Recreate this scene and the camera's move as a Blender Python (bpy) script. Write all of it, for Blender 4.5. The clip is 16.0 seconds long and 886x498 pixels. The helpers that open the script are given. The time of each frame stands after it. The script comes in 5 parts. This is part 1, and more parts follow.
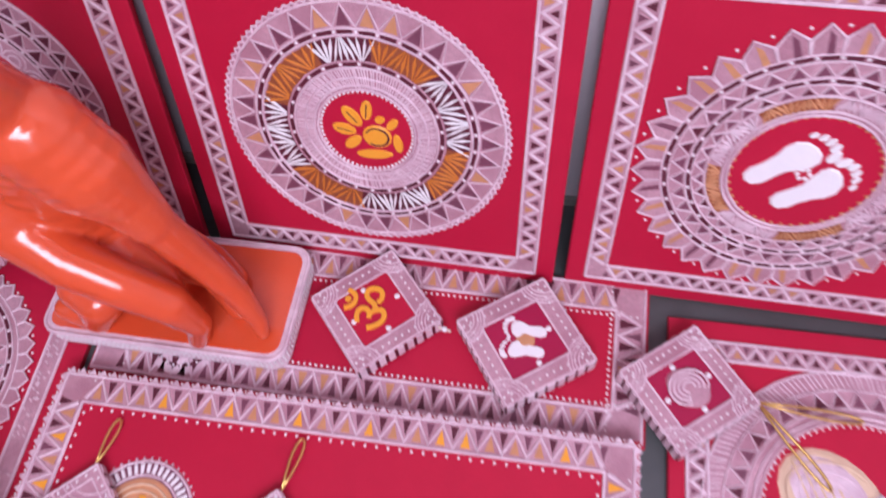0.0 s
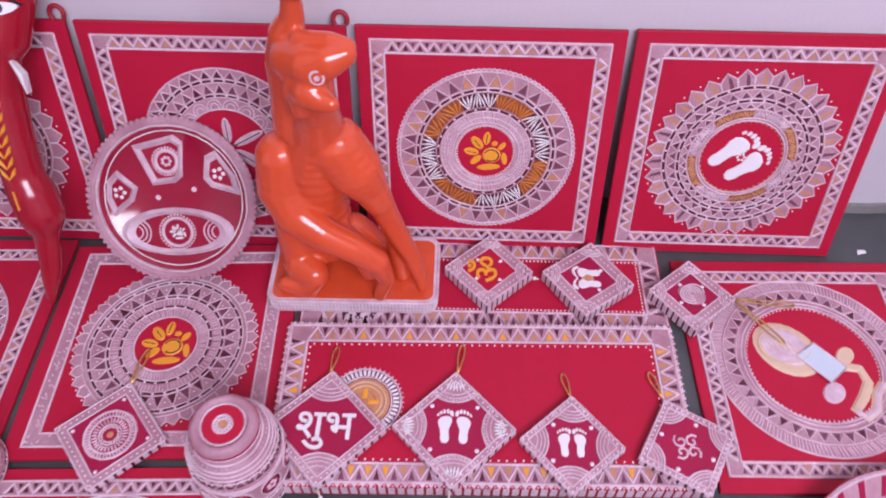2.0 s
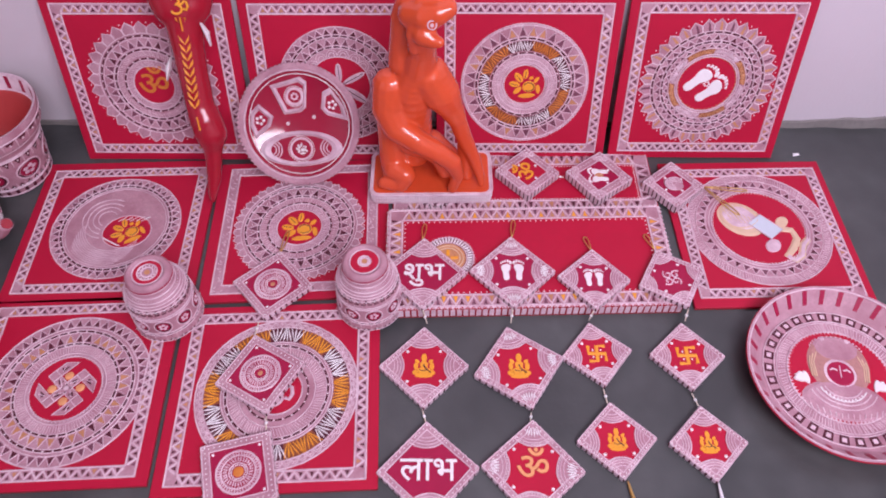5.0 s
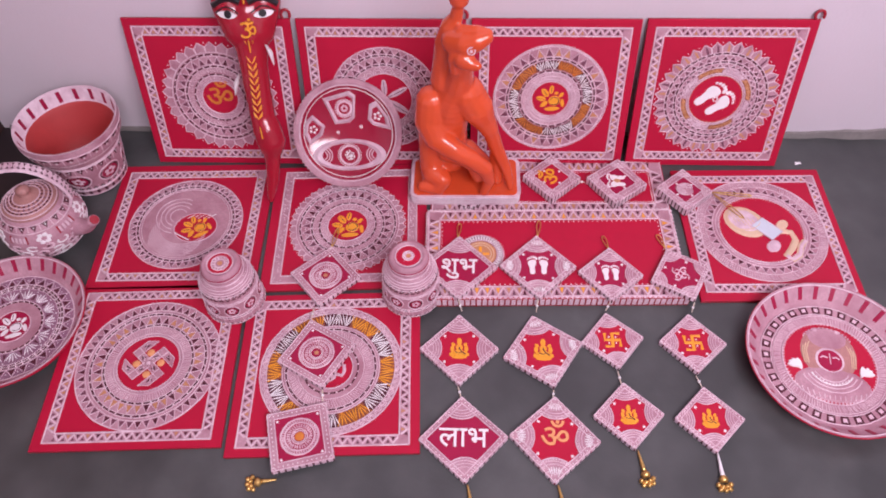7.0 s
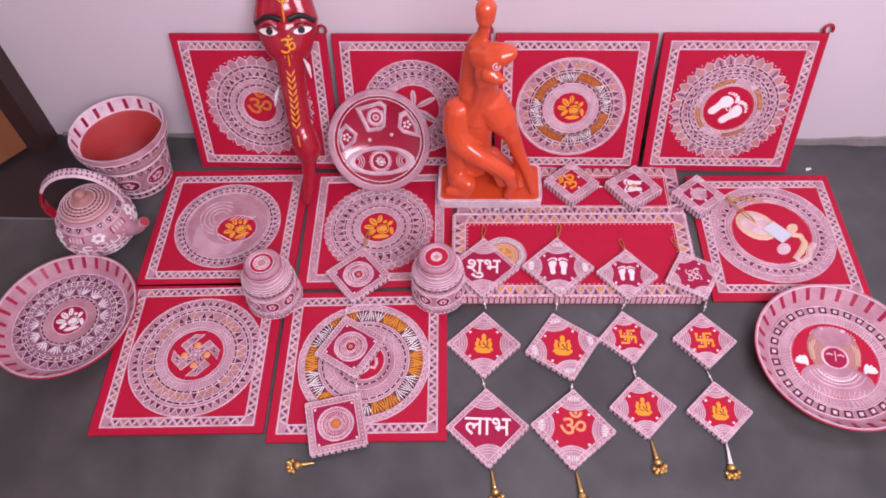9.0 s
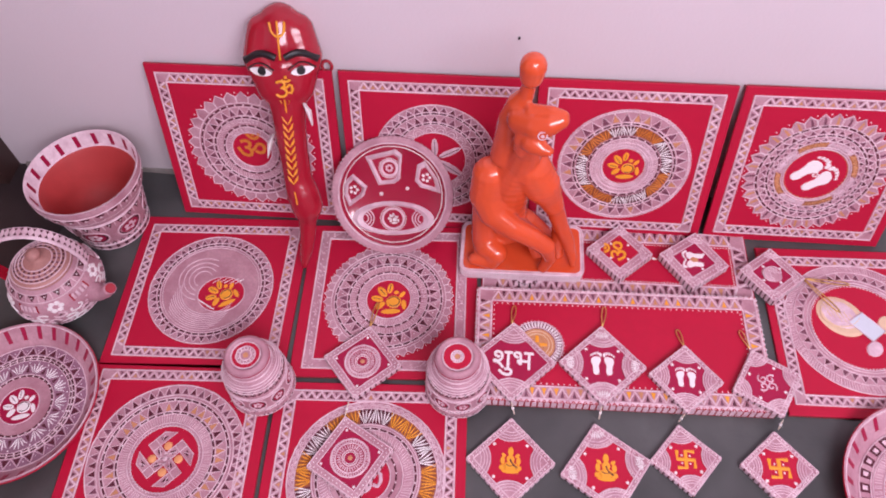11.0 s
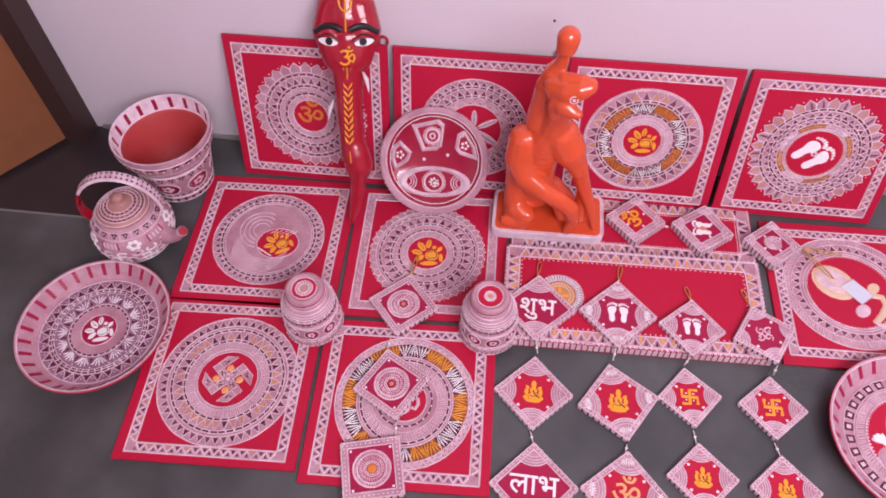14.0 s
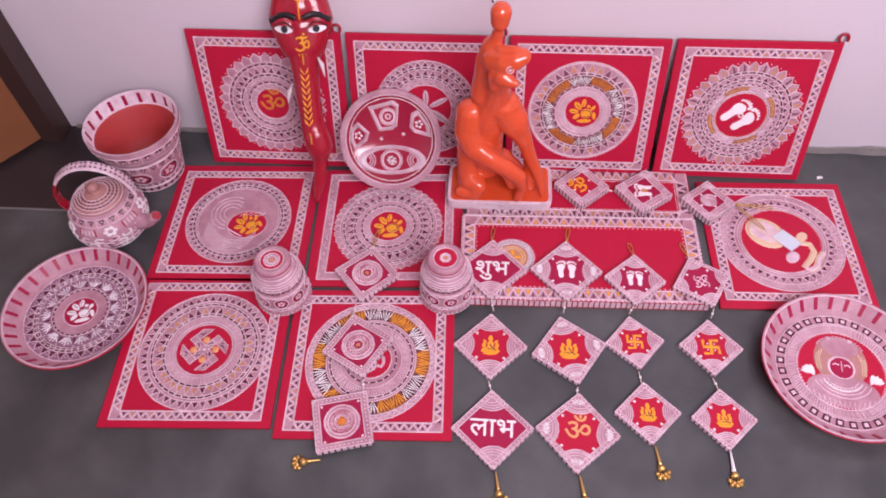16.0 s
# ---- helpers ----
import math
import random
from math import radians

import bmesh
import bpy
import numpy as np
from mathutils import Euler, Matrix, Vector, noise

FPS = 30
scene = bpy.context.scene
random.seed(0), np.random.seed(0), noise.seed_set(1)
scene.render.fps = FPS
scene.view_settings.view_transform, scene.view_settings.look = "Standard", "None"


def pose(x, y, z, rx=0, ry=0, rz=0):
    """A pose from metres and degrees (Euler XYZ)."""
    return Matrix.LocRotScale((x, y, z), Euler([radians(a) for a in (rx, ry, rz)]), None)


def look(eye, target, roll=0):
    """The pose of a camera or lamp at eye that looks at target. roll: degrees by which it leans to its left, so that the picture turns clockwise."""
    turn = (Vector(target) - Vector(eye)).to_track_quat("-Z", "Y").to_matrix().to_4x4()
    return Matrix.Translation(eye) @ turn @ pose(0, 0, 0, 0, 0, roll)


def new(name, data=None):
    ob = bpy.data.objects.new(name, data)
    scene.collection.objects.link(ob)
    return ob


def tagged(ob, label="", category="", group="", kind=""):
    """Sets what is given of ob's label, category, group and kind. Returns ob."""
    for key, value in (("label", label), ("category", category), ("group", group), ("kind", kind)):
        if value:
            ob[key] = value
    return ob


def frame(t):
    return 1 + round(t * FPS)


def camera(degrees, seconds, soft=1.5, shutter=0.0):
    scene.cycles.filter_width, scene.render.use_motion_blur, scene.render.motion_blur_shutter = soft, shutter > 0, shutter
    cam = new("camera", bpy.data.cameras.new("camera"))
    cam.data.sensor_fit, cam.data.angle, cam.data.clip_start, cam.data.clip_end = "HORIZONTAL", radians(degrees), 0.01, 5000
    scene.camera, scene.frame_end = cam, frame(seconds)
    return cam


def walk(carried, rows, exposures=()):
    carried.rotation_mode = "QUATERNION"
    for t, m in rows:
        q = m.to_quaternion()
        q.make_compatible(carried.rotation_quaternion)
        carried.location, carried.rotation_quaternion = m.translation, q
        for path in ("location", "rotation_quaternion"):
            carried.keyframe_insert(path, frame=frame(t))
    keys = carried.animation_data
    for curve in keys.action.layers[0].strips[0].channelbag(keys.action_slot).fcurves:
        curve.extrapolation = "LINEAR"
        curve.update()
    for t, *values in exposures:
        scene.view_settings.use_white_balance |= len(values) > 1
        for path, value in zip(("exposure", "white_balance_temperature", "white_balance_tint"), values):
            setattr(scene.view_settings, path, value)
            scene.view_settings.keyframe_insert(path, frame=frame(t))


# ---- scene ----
cam = camera(62.3, 16.0, soft=1.8, shutter=0.5)
PATH = [
    (0, (0.17, 0.115, 0.582), (-0.106, 1.05, -1.165), -7.2),
    (0.5, (0.14, 0.024, 0.632), (0.017, 1.008, -1.105), -0.1),
    (1, (0.094, -0.036, 0.69), (-0.026, 1.029, -0.998), -0.7),
    (1.5, (0.07, -0.139, 0.754), (-0.074, 1.049, -0.848), -2.1),
    (2, (0.006, -0.218, 0.786), (-0.057, 1.017, -0.786), -0.5),
    (2.5, (-0.05, -0.273, 0.816), (-0.016, 0.95, -0.766), 2.9),
    (3, (-0.089, -0.348, 0.86), (-0.033, 0.861, -0.733), 3.3),
    (3.5, (-0.099, -0.398, 0.899), (-0.085, 0.794, -0.706), 0.3),
    (4, (-0.086, -0.454, 0.939), (-0.107, 0.764, -0.647), -0.2),
    (6.3, (-0.12, -0.62, 1.068), (-0.166, 0.552, -0.553), -2.0),
    (6.5, (-0.121, -0.626, 1.087), (-0.189, 0.554, -0.526), -2.4),
    (7, (-0.121, -0.639, 1.11), (-0.198, 0.551, -0.495), -2.0),
    (7.5, (-0.124, -0.658, 1.147), (-0.227, 0.568, -0.43), -3.4),
    (8, (-0.121, -0.686, 1.173), (-0.245, 0.468, -0.456), -2.7),
    (8.5, (-0.119, -0.707, 1.191), (-0.261, 0.482, -0.411), -2.3),
    (9, (-0.128, -0.685, 1.183), (-0.26, 0.498, -0.425), -3.9),
    (9.5, (-0.144, -0.642, 1.157), (-0.227, 0.505, -0.479), -2.2),
    (10, (-0.171, -0.558, 1.129), (-0.28, 0.633, -0.474), -4.5),
    (10.2, (-0.168, -0.519, 1.114), (-0.282, 0.659, -0.498), -4.0),
    (12.3, (-0.182, -0.297, 1.101), (-0.368, 0.713, -0.615), -4.4),
    (12.5, (-0.181, -0.332, 1.115), (-0.343, 0.672, -0.607), -3.9),
    (13, (-0.19, -0.446, 1.153), (-0.331, 0.651, -0.514), -2.5),
    (13.5, (-0.193, -0.532, 1.158), (-0.325, 0.544, -0.523), -2.5),
    (14, (-0.197, -0.567, 1.166), (-0.385, 0.576, -0.465), -2.1),
    (14.5, (-0.186, -0.593, 1.18), (-0.371, 0.526, -0.468), -2.4),
    (15, (-0.159, -0.629, 1.184), (-0.298, 0.511, -0.453), -1.3),
    (15.5, (-0.147, -0.651, 1.184), (-0.25, 0.495, -0.452), -1.8),
    (16, (-0.133, -0.679, 1.195), (-0.282, 0.49, -0.421), -3.3),
]
walk(cam, [(t, look(eye, target, roll)) for t, eye, target, roll in PATH], [(0.0, -0.06, 5600, 8), (1.5, -0.14, 5550, 8.5), (3.0, -0.22, 5600, 9), (4.2, -0.18, 5700, 10), (6.5, -0.16, 6150, 14), (9.0, -0.07, 6250, 14.5), (16.0, -0.06, 6250, 14)])

# ---- light: daylight from a wide window behind the camera, to the east ----
world = bpy.data.worlds.new("world")
scene.world = world
world.use_nodes = True
sky = world.node_tree.nodes.new("ShaderNodeTexSky")
sky.sky_type, sky.sun_disc, sky.sun_elevation, sky.sun_rotation = "NISHITA", False, radians(40), radians(120)
world.node_tree.links.new(sky.outputs[0], world.node_tree.nodes["Background"].inputs[0])
world.node_tree.nodes["Background"].inputs[1].default_value = 0.12


def area(name, eye, target, w, h, watts, colour):
    data = bpy.data.lights.new(name, "AREA")
    data.shape, data.size, data.size_y, data.energy, data.color = "RECTANGLE", w, h, watts, colour
    ob = new(name, data)
    ob.matrix_world = look(eye, target)
    return ob


area("window_daylight", (0.62, -1.42, 1.95), (0.05, 0.2, 0.3), 1.5, 0.95, 70, (1.0, 0.93, 0.99))


# ---- materials ----
def material(name, colour, rough=0.5, metal=0.0, vary=0.12, scale=40.0, bump=0.1, bump_scale=300.0, coat=0.0, second=None, spread=(0.4, 0.7), stains=6.0, spec=0.5):
    m = bpy.data.materials.new(name)
    m.use_nodes = True
    nt = m.node_tree
    b = nt.nodes["Principled BSDF"]
    tc = nt.nodes.new("ShaderNodeTexCoord")

    def noise_node(s, detail):
        n = nt.nodes.new("ShaderNodeTexNoise")
        n.inputs["Scale"].default_value, n.inputs["Detail"].default_value = s, detail
        nt.links.new(tc.outputs["Object"], n.inputs["Vector"])
        return n

    def mix(fac, a, bb):
        n = nt.nodes.new("ShaderNodeMix")
        n.data_type = "RGBA"
        nt.links.new(fac, n.inputs[0])
        for socket, c in ((n.inputs[6], a), (n.inputs[7], bb)):
            if isinstance(c, tuple):
                socket.default_value = (*c, 1)
            else:
                nt.links.new(c, socket)
        return n.outputs[2]

    dark = tuple(c * (1 - vary) for c in colour)
    light = tuple(min(1, c * (1 + vary)) for c in colour)
    fine = noise_node(scale, 5)
    out = mix(fine.outputs[0], dark, light)
    broad = noise_node(stains, 3)
    ramp = nt.nodes.new("ShaderNodeMapRange")
    ramp.inputs[1].default_value, ramp.inputs[2].default_value = spread
    nt.links.new(broad.outputs[0], ramp.inputs[0])
    out = mix(ramp.outputs[0], out, second or tuple(c * (1 - 0.6 * vary) for c in colour))
    nt.links.new(out, b.inputs["Base Color"])
    rr = nt.nodes.new("ShaderNodeMapRange")
    rr.inputs[3].default_value, rr.inputs[4].default_value = max(0.03, rough - 0.08), min(1, rough + 0.1)
    nt.links.new(fine.outputs[0], rr.inputs[0])
    nt.links.new(rr.outputs[0], b.inputs["Roughness"])
    b.inputs["Metallic"].default_value = metal
    b.inputs["Specular IOR Level"].default_value = spec
    b.inputs["Coat Weight"].default_value, b.inputs["Coat Roughness"].default_value = coat, 0.12
    if bump:
        bn = nt.nodes.new("ShaderNodeBump")
        bn.inputs["Strength"].default_value, bn.inputs["Distance"].default_value = bump, 0.002
        nt.links.new(noise_node(bump_scale, 3).outputs[0], bn.inputs["Height"])
        nt.links.new(bn.outputs[0], b.inputs["Normal"])
    return m


RED = material("crimson_lacquer", (0.47, 0.007, 0.040), 0.48, vary=0.1, scale=60, bump=0.08, spec=0.28)
RED_EDGE = material("crimson_edge", (0.36, 0.007, 0.025), 0.55, vary=0.2, scale=80, bump=0.2)
CLAY = material("pinkish_white_clay", (0.79, 0.595, 0.665), 0.42, vary=0.2, scale=220, bump=0.5, bump_scale=700, second=(0.62, 0.40, 0.475), stains=45)
WASH = material("thin_pink_clay_wash", (0.54, 0.295, 0.355), 0.5, vary=0.3, scale=260, bump=0.6, bump_scale=600, second=(0.42, 0.19, 0.245), stains=30)
TAN_WASH = material("thin_tan_clay_wash", (0.47, 0.22, 0.20), 0.45, vary=0.3, scale=200, bump=0.5, bump_scale=500)
CREAM = material("cream_paint", (0.74, 0.52, 0.36), 0.5, vary=0.14, scale=120, bump=0.2)
BROWN = material("dark_ochre_paint", (0.30, 0.08, 0.03), 0.5, vary=0.2, scale=150, bump=0.1)
MAGENTA = material("deep_magenta_paint", (0.36, 0.006, 0.055), 0.42, vary=0.12, scale=80, bump=0.1, spec=0.35)
DISH_RED = material("glossy_crimson_glaze", (0.33, 0.006, 0.035), 0.1, vary=0.1, scale=60, bump=0.04, coat=0.8)
WHITE = material("white_paint", (0.86, 0.80, 0.82), 0.45, vary=0.06, scale=200, bump=0.2)
DARK = material("dark_maroon_paint", (0.10, 0.010, 0.028), 0.5, vary=0.25, scale=150, bump=0.1)
YELLOW = material("yellow_paint", (0.86, 0.36, 0.025), 0.45, vary=0.1, scale=120, bump=0.2)
OCHRE = material("dull_ochre_paint", (0.66, 0.21, 0.03), 0.5, vary=0.2, scale=120, bump=0.2)
# darker mauve copy of WASH: the left plate's shade put into its colour
SHADED_WASH = material("shaded_mauve_wash", (0.33, 0.155, 0.235), 0.5, vary=0.3, scale=240, bump=0.5, bump_scale=600)
PEACH = material("pale_orange_paint", (0.80, 0.36, 0.15), 0.5, vary=0.12, scale=150, bump=0.2)
TAN = material("tan_orange_paint", (0.60, 0.27, 0.13), 0.5, vary=0.25, scale=150, bump=0.3)
PALE_BLUE = material("pale_blue_white_paint", (0.62, 0.66, 0.74), 0.45, vary=0.06, scale=120, bump=0.1)
ORANGE = material("glossy_orange_enamel", (0.70, 0.085, 0.026), 0.2, vary=0.18, scale=24, bump=0.3, bump_scale=30, coat=0.6)
MASK_RED = material("glossy_red_enamel", (0.36, 0.006, 0.022), 0.22, vary=0.12, scale=40, bump=0.1, bump_scale=80, coat=0.5)
MID = material("dusky_rose_paint", (0.19, 0.055, 0.095), 0.5, vary=0.3, scale=200, bump=0.2)
BLACK = material("black_paint", (0.015, 0.012, 0.015), 0.35, vary=0.2, bump=0.05)
TERRACOTTA = material("terracotta_red_inside", (0.46, 0.045, 0.045), 0.6, vary=0.15, scale=50, bump=0.3)
GOLD = material("gold_thread", (0.75, 0.48, 0.16), 0.3, metal=0.85, vary=0.15, scale=200, bump=0.3)
THREAD = material("ivory_thread", (0.75, 0.62, 0.52), 0.6, vary=0.15, scale=300, bump=0.3)
WALL = material("lilac_white_wall_paint", (0.71, 0.615, 0.67), 0.75, vary=0.03, scale=12, bump=0.15, bump_scale=180, second=(0.67, 0.58, 0.62), stains=1.5)
FLOOR = material("grey_cement_floor", (0.090, 0.089, 0.090), 0.36, vary=0.42, scale=18, bump=0.35, bump_scale=60, second=(0.052, 0.052, 0.053), spread=(0.38, 0.62), stains=5)
PLASTER = material("grey_plaster", (0.24, 0.21, 0.20), 0.85, vary=0.3, scale=90, bump=0.5, bump_scale=150)
CEIL = material("white_ceiling_paint", (0.75, 0.72, 0.74), 0.8, vary=0.03, bump=0.05)
WOOD = material("orange_brown_veneer", (0.24, 0.085, 0.035), 0.45, vary=0.25, scale=25, bump=0.15, second=(0.25, 0.085, 0.035))
DARK_WOOD = material("dark_brown_wood", (0.045, 0.02, 0.018), 0.5, vary=0.25, scale=30, bump=0.2)


# ---- mesh building ----
class Geo:
    """Collects faces by material, under a mapping from a flat pattern (x, y, height) to space."""

    def __init__(self, place=None):
        self.v, self.f, self.m, self.mats = [], [], [], []
        self.wobble = 0.0003 if place is None else 0.0002
        self.place = place or (lambda x, y, z: (x, y, z))

    def slot(self, mat):
        if mat not in self.mats:
            self.mats.append(mat)
        return self.mats.index(mat)

    def face(self, ids, mat):
        self.f.append(ids)
        self.m.append(self.slot(mat))

    def vert(self, x, y, z):
        self.v.append(self.place(x, y, z))
        return len(self.v) - 1

    def plate(self, pts, h0, h1, mat, inset=0.0):
        """A raised polygon (counter-clockwise) with side walls; inset pulls the top in."""
        cx, cy = sum(p[0] for p in pts) / len(pts), sum(p[1] for p in pts) / len(pts)
        lo = [self.vert(x, y, h0) for x, y in pts]
        hi = [self.vert(x + (cx - x) * inset, y + (cy - y) * inset, h1) for x, y in pts]
        self.face(hi, mat)
        n = len(pts)
        for i in range(n):
            self.face([lo[i], lo[(i + 1) % n], hi[(i + 1) % n], hi[i]], mat)

    def ring(self, r0, r1, h0, h1, mat, n=96, cx=0.0, cy=0.0, sx=1.0):
        """A flat annulus with rounded shoulders."""
        e = min(0.0007, (r1 - r0) * 0.25)
        rows = [(r0, h0), (r0 + e, h1), (r1 - e, h1), (r1, h0)]
        ids = [[self.vert(cx + sx * r * math.cos(2 * math.pi * i / n), cy + r * math.sin(2 * math.pi * i / n), h) for i in range(n)] for r, h in rows]
        for a, b in zip(ids, ids[1:]):
            for i in range(n):
                j = (i + 1) % n
                self.face([a[i], b[i], b[j], a[j]], mat)

    def disc(self, r, h0, h1, mat, n=64, cx=0.0, cy=0.0):
        self.plate([(cx + r * math.cos(2 * math.pi * i / n), cy + r * math.sin(2 * math.pi * i / n)) for i in range(n)], h0, h1, mat, 0.01)

    def bead(self, x, y, r, h0, h, mat, n=6):
        lo = [self.vert(x + r * math.cos(2 * math.pi * i / n), y + r * math.sin(2 * math.pi * i / n), h0) for i in range(n)]
        hi = [self.vert(x + 0.6 * r * math.cos(2 * math.pi * i / n), y + 0.6 * r * math.sin(2 * math.pi * i / n), h0 + 0.8 * h) for i in range(n)]
        top = self.vert(x, y, h0 + h)
        for i in range(n):
            j = (i + 1) % n
            self.face([lo[i], lo[j], hi[j], hi[i]], mat)
            self.face([hi[i], hi[j], top], mat)

    def ridge(self, pts, w, h0, h, mat, closed=False, taper=False):
        """A piped line of half-round section along pts."""
        n = len(pts)
        rows = []
        for i, (x, y) in enumerate(pts):
            a = pts[(i - 1) % n] if closed or i else pts[0]
            b = pts[(i + 1) % n] if closed or i < n - 1 else pts[-1]
            dx, dy = b[0] - a[0], b[1] - a[1]
            d = math.hypot(dx, dy) or 1
            nx, ny = -dy / d, dx / d
            k = w * (1 - 0.75 * abs(2 * i / (n - 1) - 1)) if taper else w
            k *= 1.2 if w < 0.002 else 1.0
            if w < 0.004:
                x, y, k = x + self.wobble * random.uniform(-1, 1), y + self.wobble * random.uniform(-1, 1), k * random.uniform(0.85, 1.15)
            rows.append([self.vert(x + nx * k * s, y + ny * k * s, h0 + h * e) for s, e in ((0.5, 0), (0.3, 0.8), (0, 1), (-0.3, 0.8), (-0.5, 0))])
        for i in range(n if closed else n - 1):
            a, b = rows[i], rows[(i + 1) % n]
            for k in range(4):
                self.face([a[k], a[k + 1], b[k + 1], b[k]], mat)
        if not closed:
            self.face(rows[0][::-1], mat)
            self.face(rows[-1], mat)

    def mesh(self, name, smooth=False):
        me = bpy.data.meshes.new(name)
        me.from_pydata(self.v, [], self.f)
        for m in self.mats:
            me.materials.append(m)
        me.polygons.foreach_set("material_index", self.m)
        if smooth:
            me.polygons.foreach_set("use_smooth", [True] * len(self.f))
        me.validate()
        me.update()
        return me


def part(name, geo, parent, label="", smooth=False):
    ob = new(name, geo.mesh(name, smooth))
    ob.parent = parent
    return tagged(ob, label)


def thing(name, m, label, category, group=""):
    ob = new(name)
    ob.empty_display_size = 0.02
    ob.matrix_world = m
    return tagged(ob, label, category, group)


def solo(name, geo, m, label, category, group="", kind="", smooth=False):
    ob = new(name, geo.mesh(name, smooth))
    ob.matrix_world = m
    return tagged(ob, label, category, group, kind)


def box(geo, x0, x1, y0, y1, z0, z1, mat, bevel=0.0, side=None):
    """A box with chamfered upper edges."""
    b = bevel
    lo = [geo.vert(x, y, z0) for x, y in ((x0, y0), (x1, y0), (x1, y1), (x0, y1))]
    mid = [geo.vert(x, y, z1 - b) for x, y in ((x0, y0), (x1, y0), (x1, y1), (x0, y1))]
    hi = [geo.vert(x, y, z1) for x, y in ((x0 + b, y0 + b), (x1 - b, y0 + b), (x1 - b, y1 - b), (x0 + b, y1 - b))]
    geo.face(lo[::-1], side or mat)
    for i in range(4):
        j = (i + 1) % 4
        geo.face([lo[i], lo[j], mid[j], mid[i]], side or mat)
        geo.face([mid[i], mid[j], hi[j], hi[i]], mat)
    geo.face(hi, mat)


def polar(r, a):
    return r * math.cos(a), r * math.sin(a)


# ---- pattern pieces ----
def border(g, w, h, band, z, mat=CLAY, fill=(TAN, MID, MID), step=0.0155, teeth=False, beads=False, plain=False):
    """A rectangular frame of clay: two piped rails, a zigzag between them, coloured triangles in its gaps."""
    x, y = w / 2, h / 2
    xi, yi = x - band, y - band
    rect = lambda a, b: [(-a, -b), (a, -b), (a, b), (-a, b)]
    outer, inner = rect(x, y), rect(xi, yi)
    for i in range(4):
        j = (i + 1) % 4
        g.plate([outer[i], outer[j], inner[j], inner[i]], z, z + 0.0007, WASH)
    rail = 0.0028
    for a, b in ((x - rail / 2, y - rail / 2), (xi + rail / 2, yi + rail / 2)):
        c = rect(a, b)
        for i in range(4):
            g.ridge([c[i], c[(i + 1) % 4]], rail, z + 0.0005, 0.0016, mat)
    for i in range(4):
        (ax, ay), (bx, by) = outer[i], outer[(i + 1) % 4]
        length = math.hypot(bx - ax, by - ay)
        ux, uy = (bx - ax) / length, (by - ay) / length
        nx, ny = -uy, ux
        if plain:
            for k in range(round(length / 0.004)):
                q = random.uniform(0.003, length - 0.003)
                d = random.uniform(0.003, band - 0.005)
                g.ridge([(ax + ux * q + nx * d, ay + uy * q + ny * d), (ax + ux * (q + 0.002) + nx * (d + 0.003), ay + uy * (q + 0.002) + ny * (d + 0.003))], 0.0014, z + 0.0006, 0.0008, mat)
            continue
        n = max(2, round((length - 2 * band) / step))
        st = (length - 2 * band) / n
        p = lambda s, d: (ax + ux * s + nx * d, ay + uy * s + ny * d)
        zig = []
        for k in range(n + 1):
            s = band + k * st
            zig += [p(s, band - 0.004)] if k == n else [p(s, band - 0.004), p(s + st / 2, 0.004)]
            if k < n:
                jog = random.uniform(-0.0004, 0.0004)
                g.plate([p(s + 0.30 * st + jog, band - 0.0045), p(s + 0.5 * st + jog, 0.0075), p(s + 0.70 * st + jog, band - 0.0045)][::-1], z + 0.0006, z + 0.0011, random.choice(fill) if isinstance(fill, (list, tuple)) else fill)
                g.plate([p(s - 0.17 * st, 0.0042), p(s + 0.17 * st, 0.0042), p(s, band - 0.0085)], z + 0.0006, z + 0.001, random.choice((MID, DARK)))
        g.ridge(zig, 0.0042, z + 0.0006, 0.0013, mat)
        if teeth or beads:
            m = round(length / (0.009 if teeth else 0.005))
            for k in range(m):
                s = (k + 0.5) * length / m
                if teeth:
                    g.plate([p(s - 0.0035, 0), p(s, -0.0045), p(s + 0.0035, 0)][::-1], z, z + 0.0012, mat)
                    g.bead(*p(s + 0.0045, -0.002), 0.0011, z, 0.0011, WHITE, 5)
                if beads:
                    g.bead(*p(s, band + 0.003), 0.0014, z, 0.0013, WHITE, 5)


def dashes(g, r, n, z, w=0.0028, share=0.72, mat=DARK, dots=True):
    for k in range(n):
        a = 2 * math.pi * (k + random.uniform(-0.03, 0.03)) / n
        d = math.pi / n * share
        g.plate([polar(r - w / 2, a - d), polar(r + w / 2, a - d), polar(r + w / 2, a + d), polar(r - w / 2, a + d)][::-1], z, z + 0.0004, mat)
        if dots:
            g.bead(*polar(r, a + math.pi / n), 0.0013, z, 0.0013, WHITE, 5)


def circle_ridge(g, r, w, z, h=0.0014, mat=CLAY, n=96):
    g.ridge([polar(r * (1 + random.uniform(-0.003, 0.003)), 2 * math.pi * i / n) for i in range(n)], w, z, h, mat, closed=True)


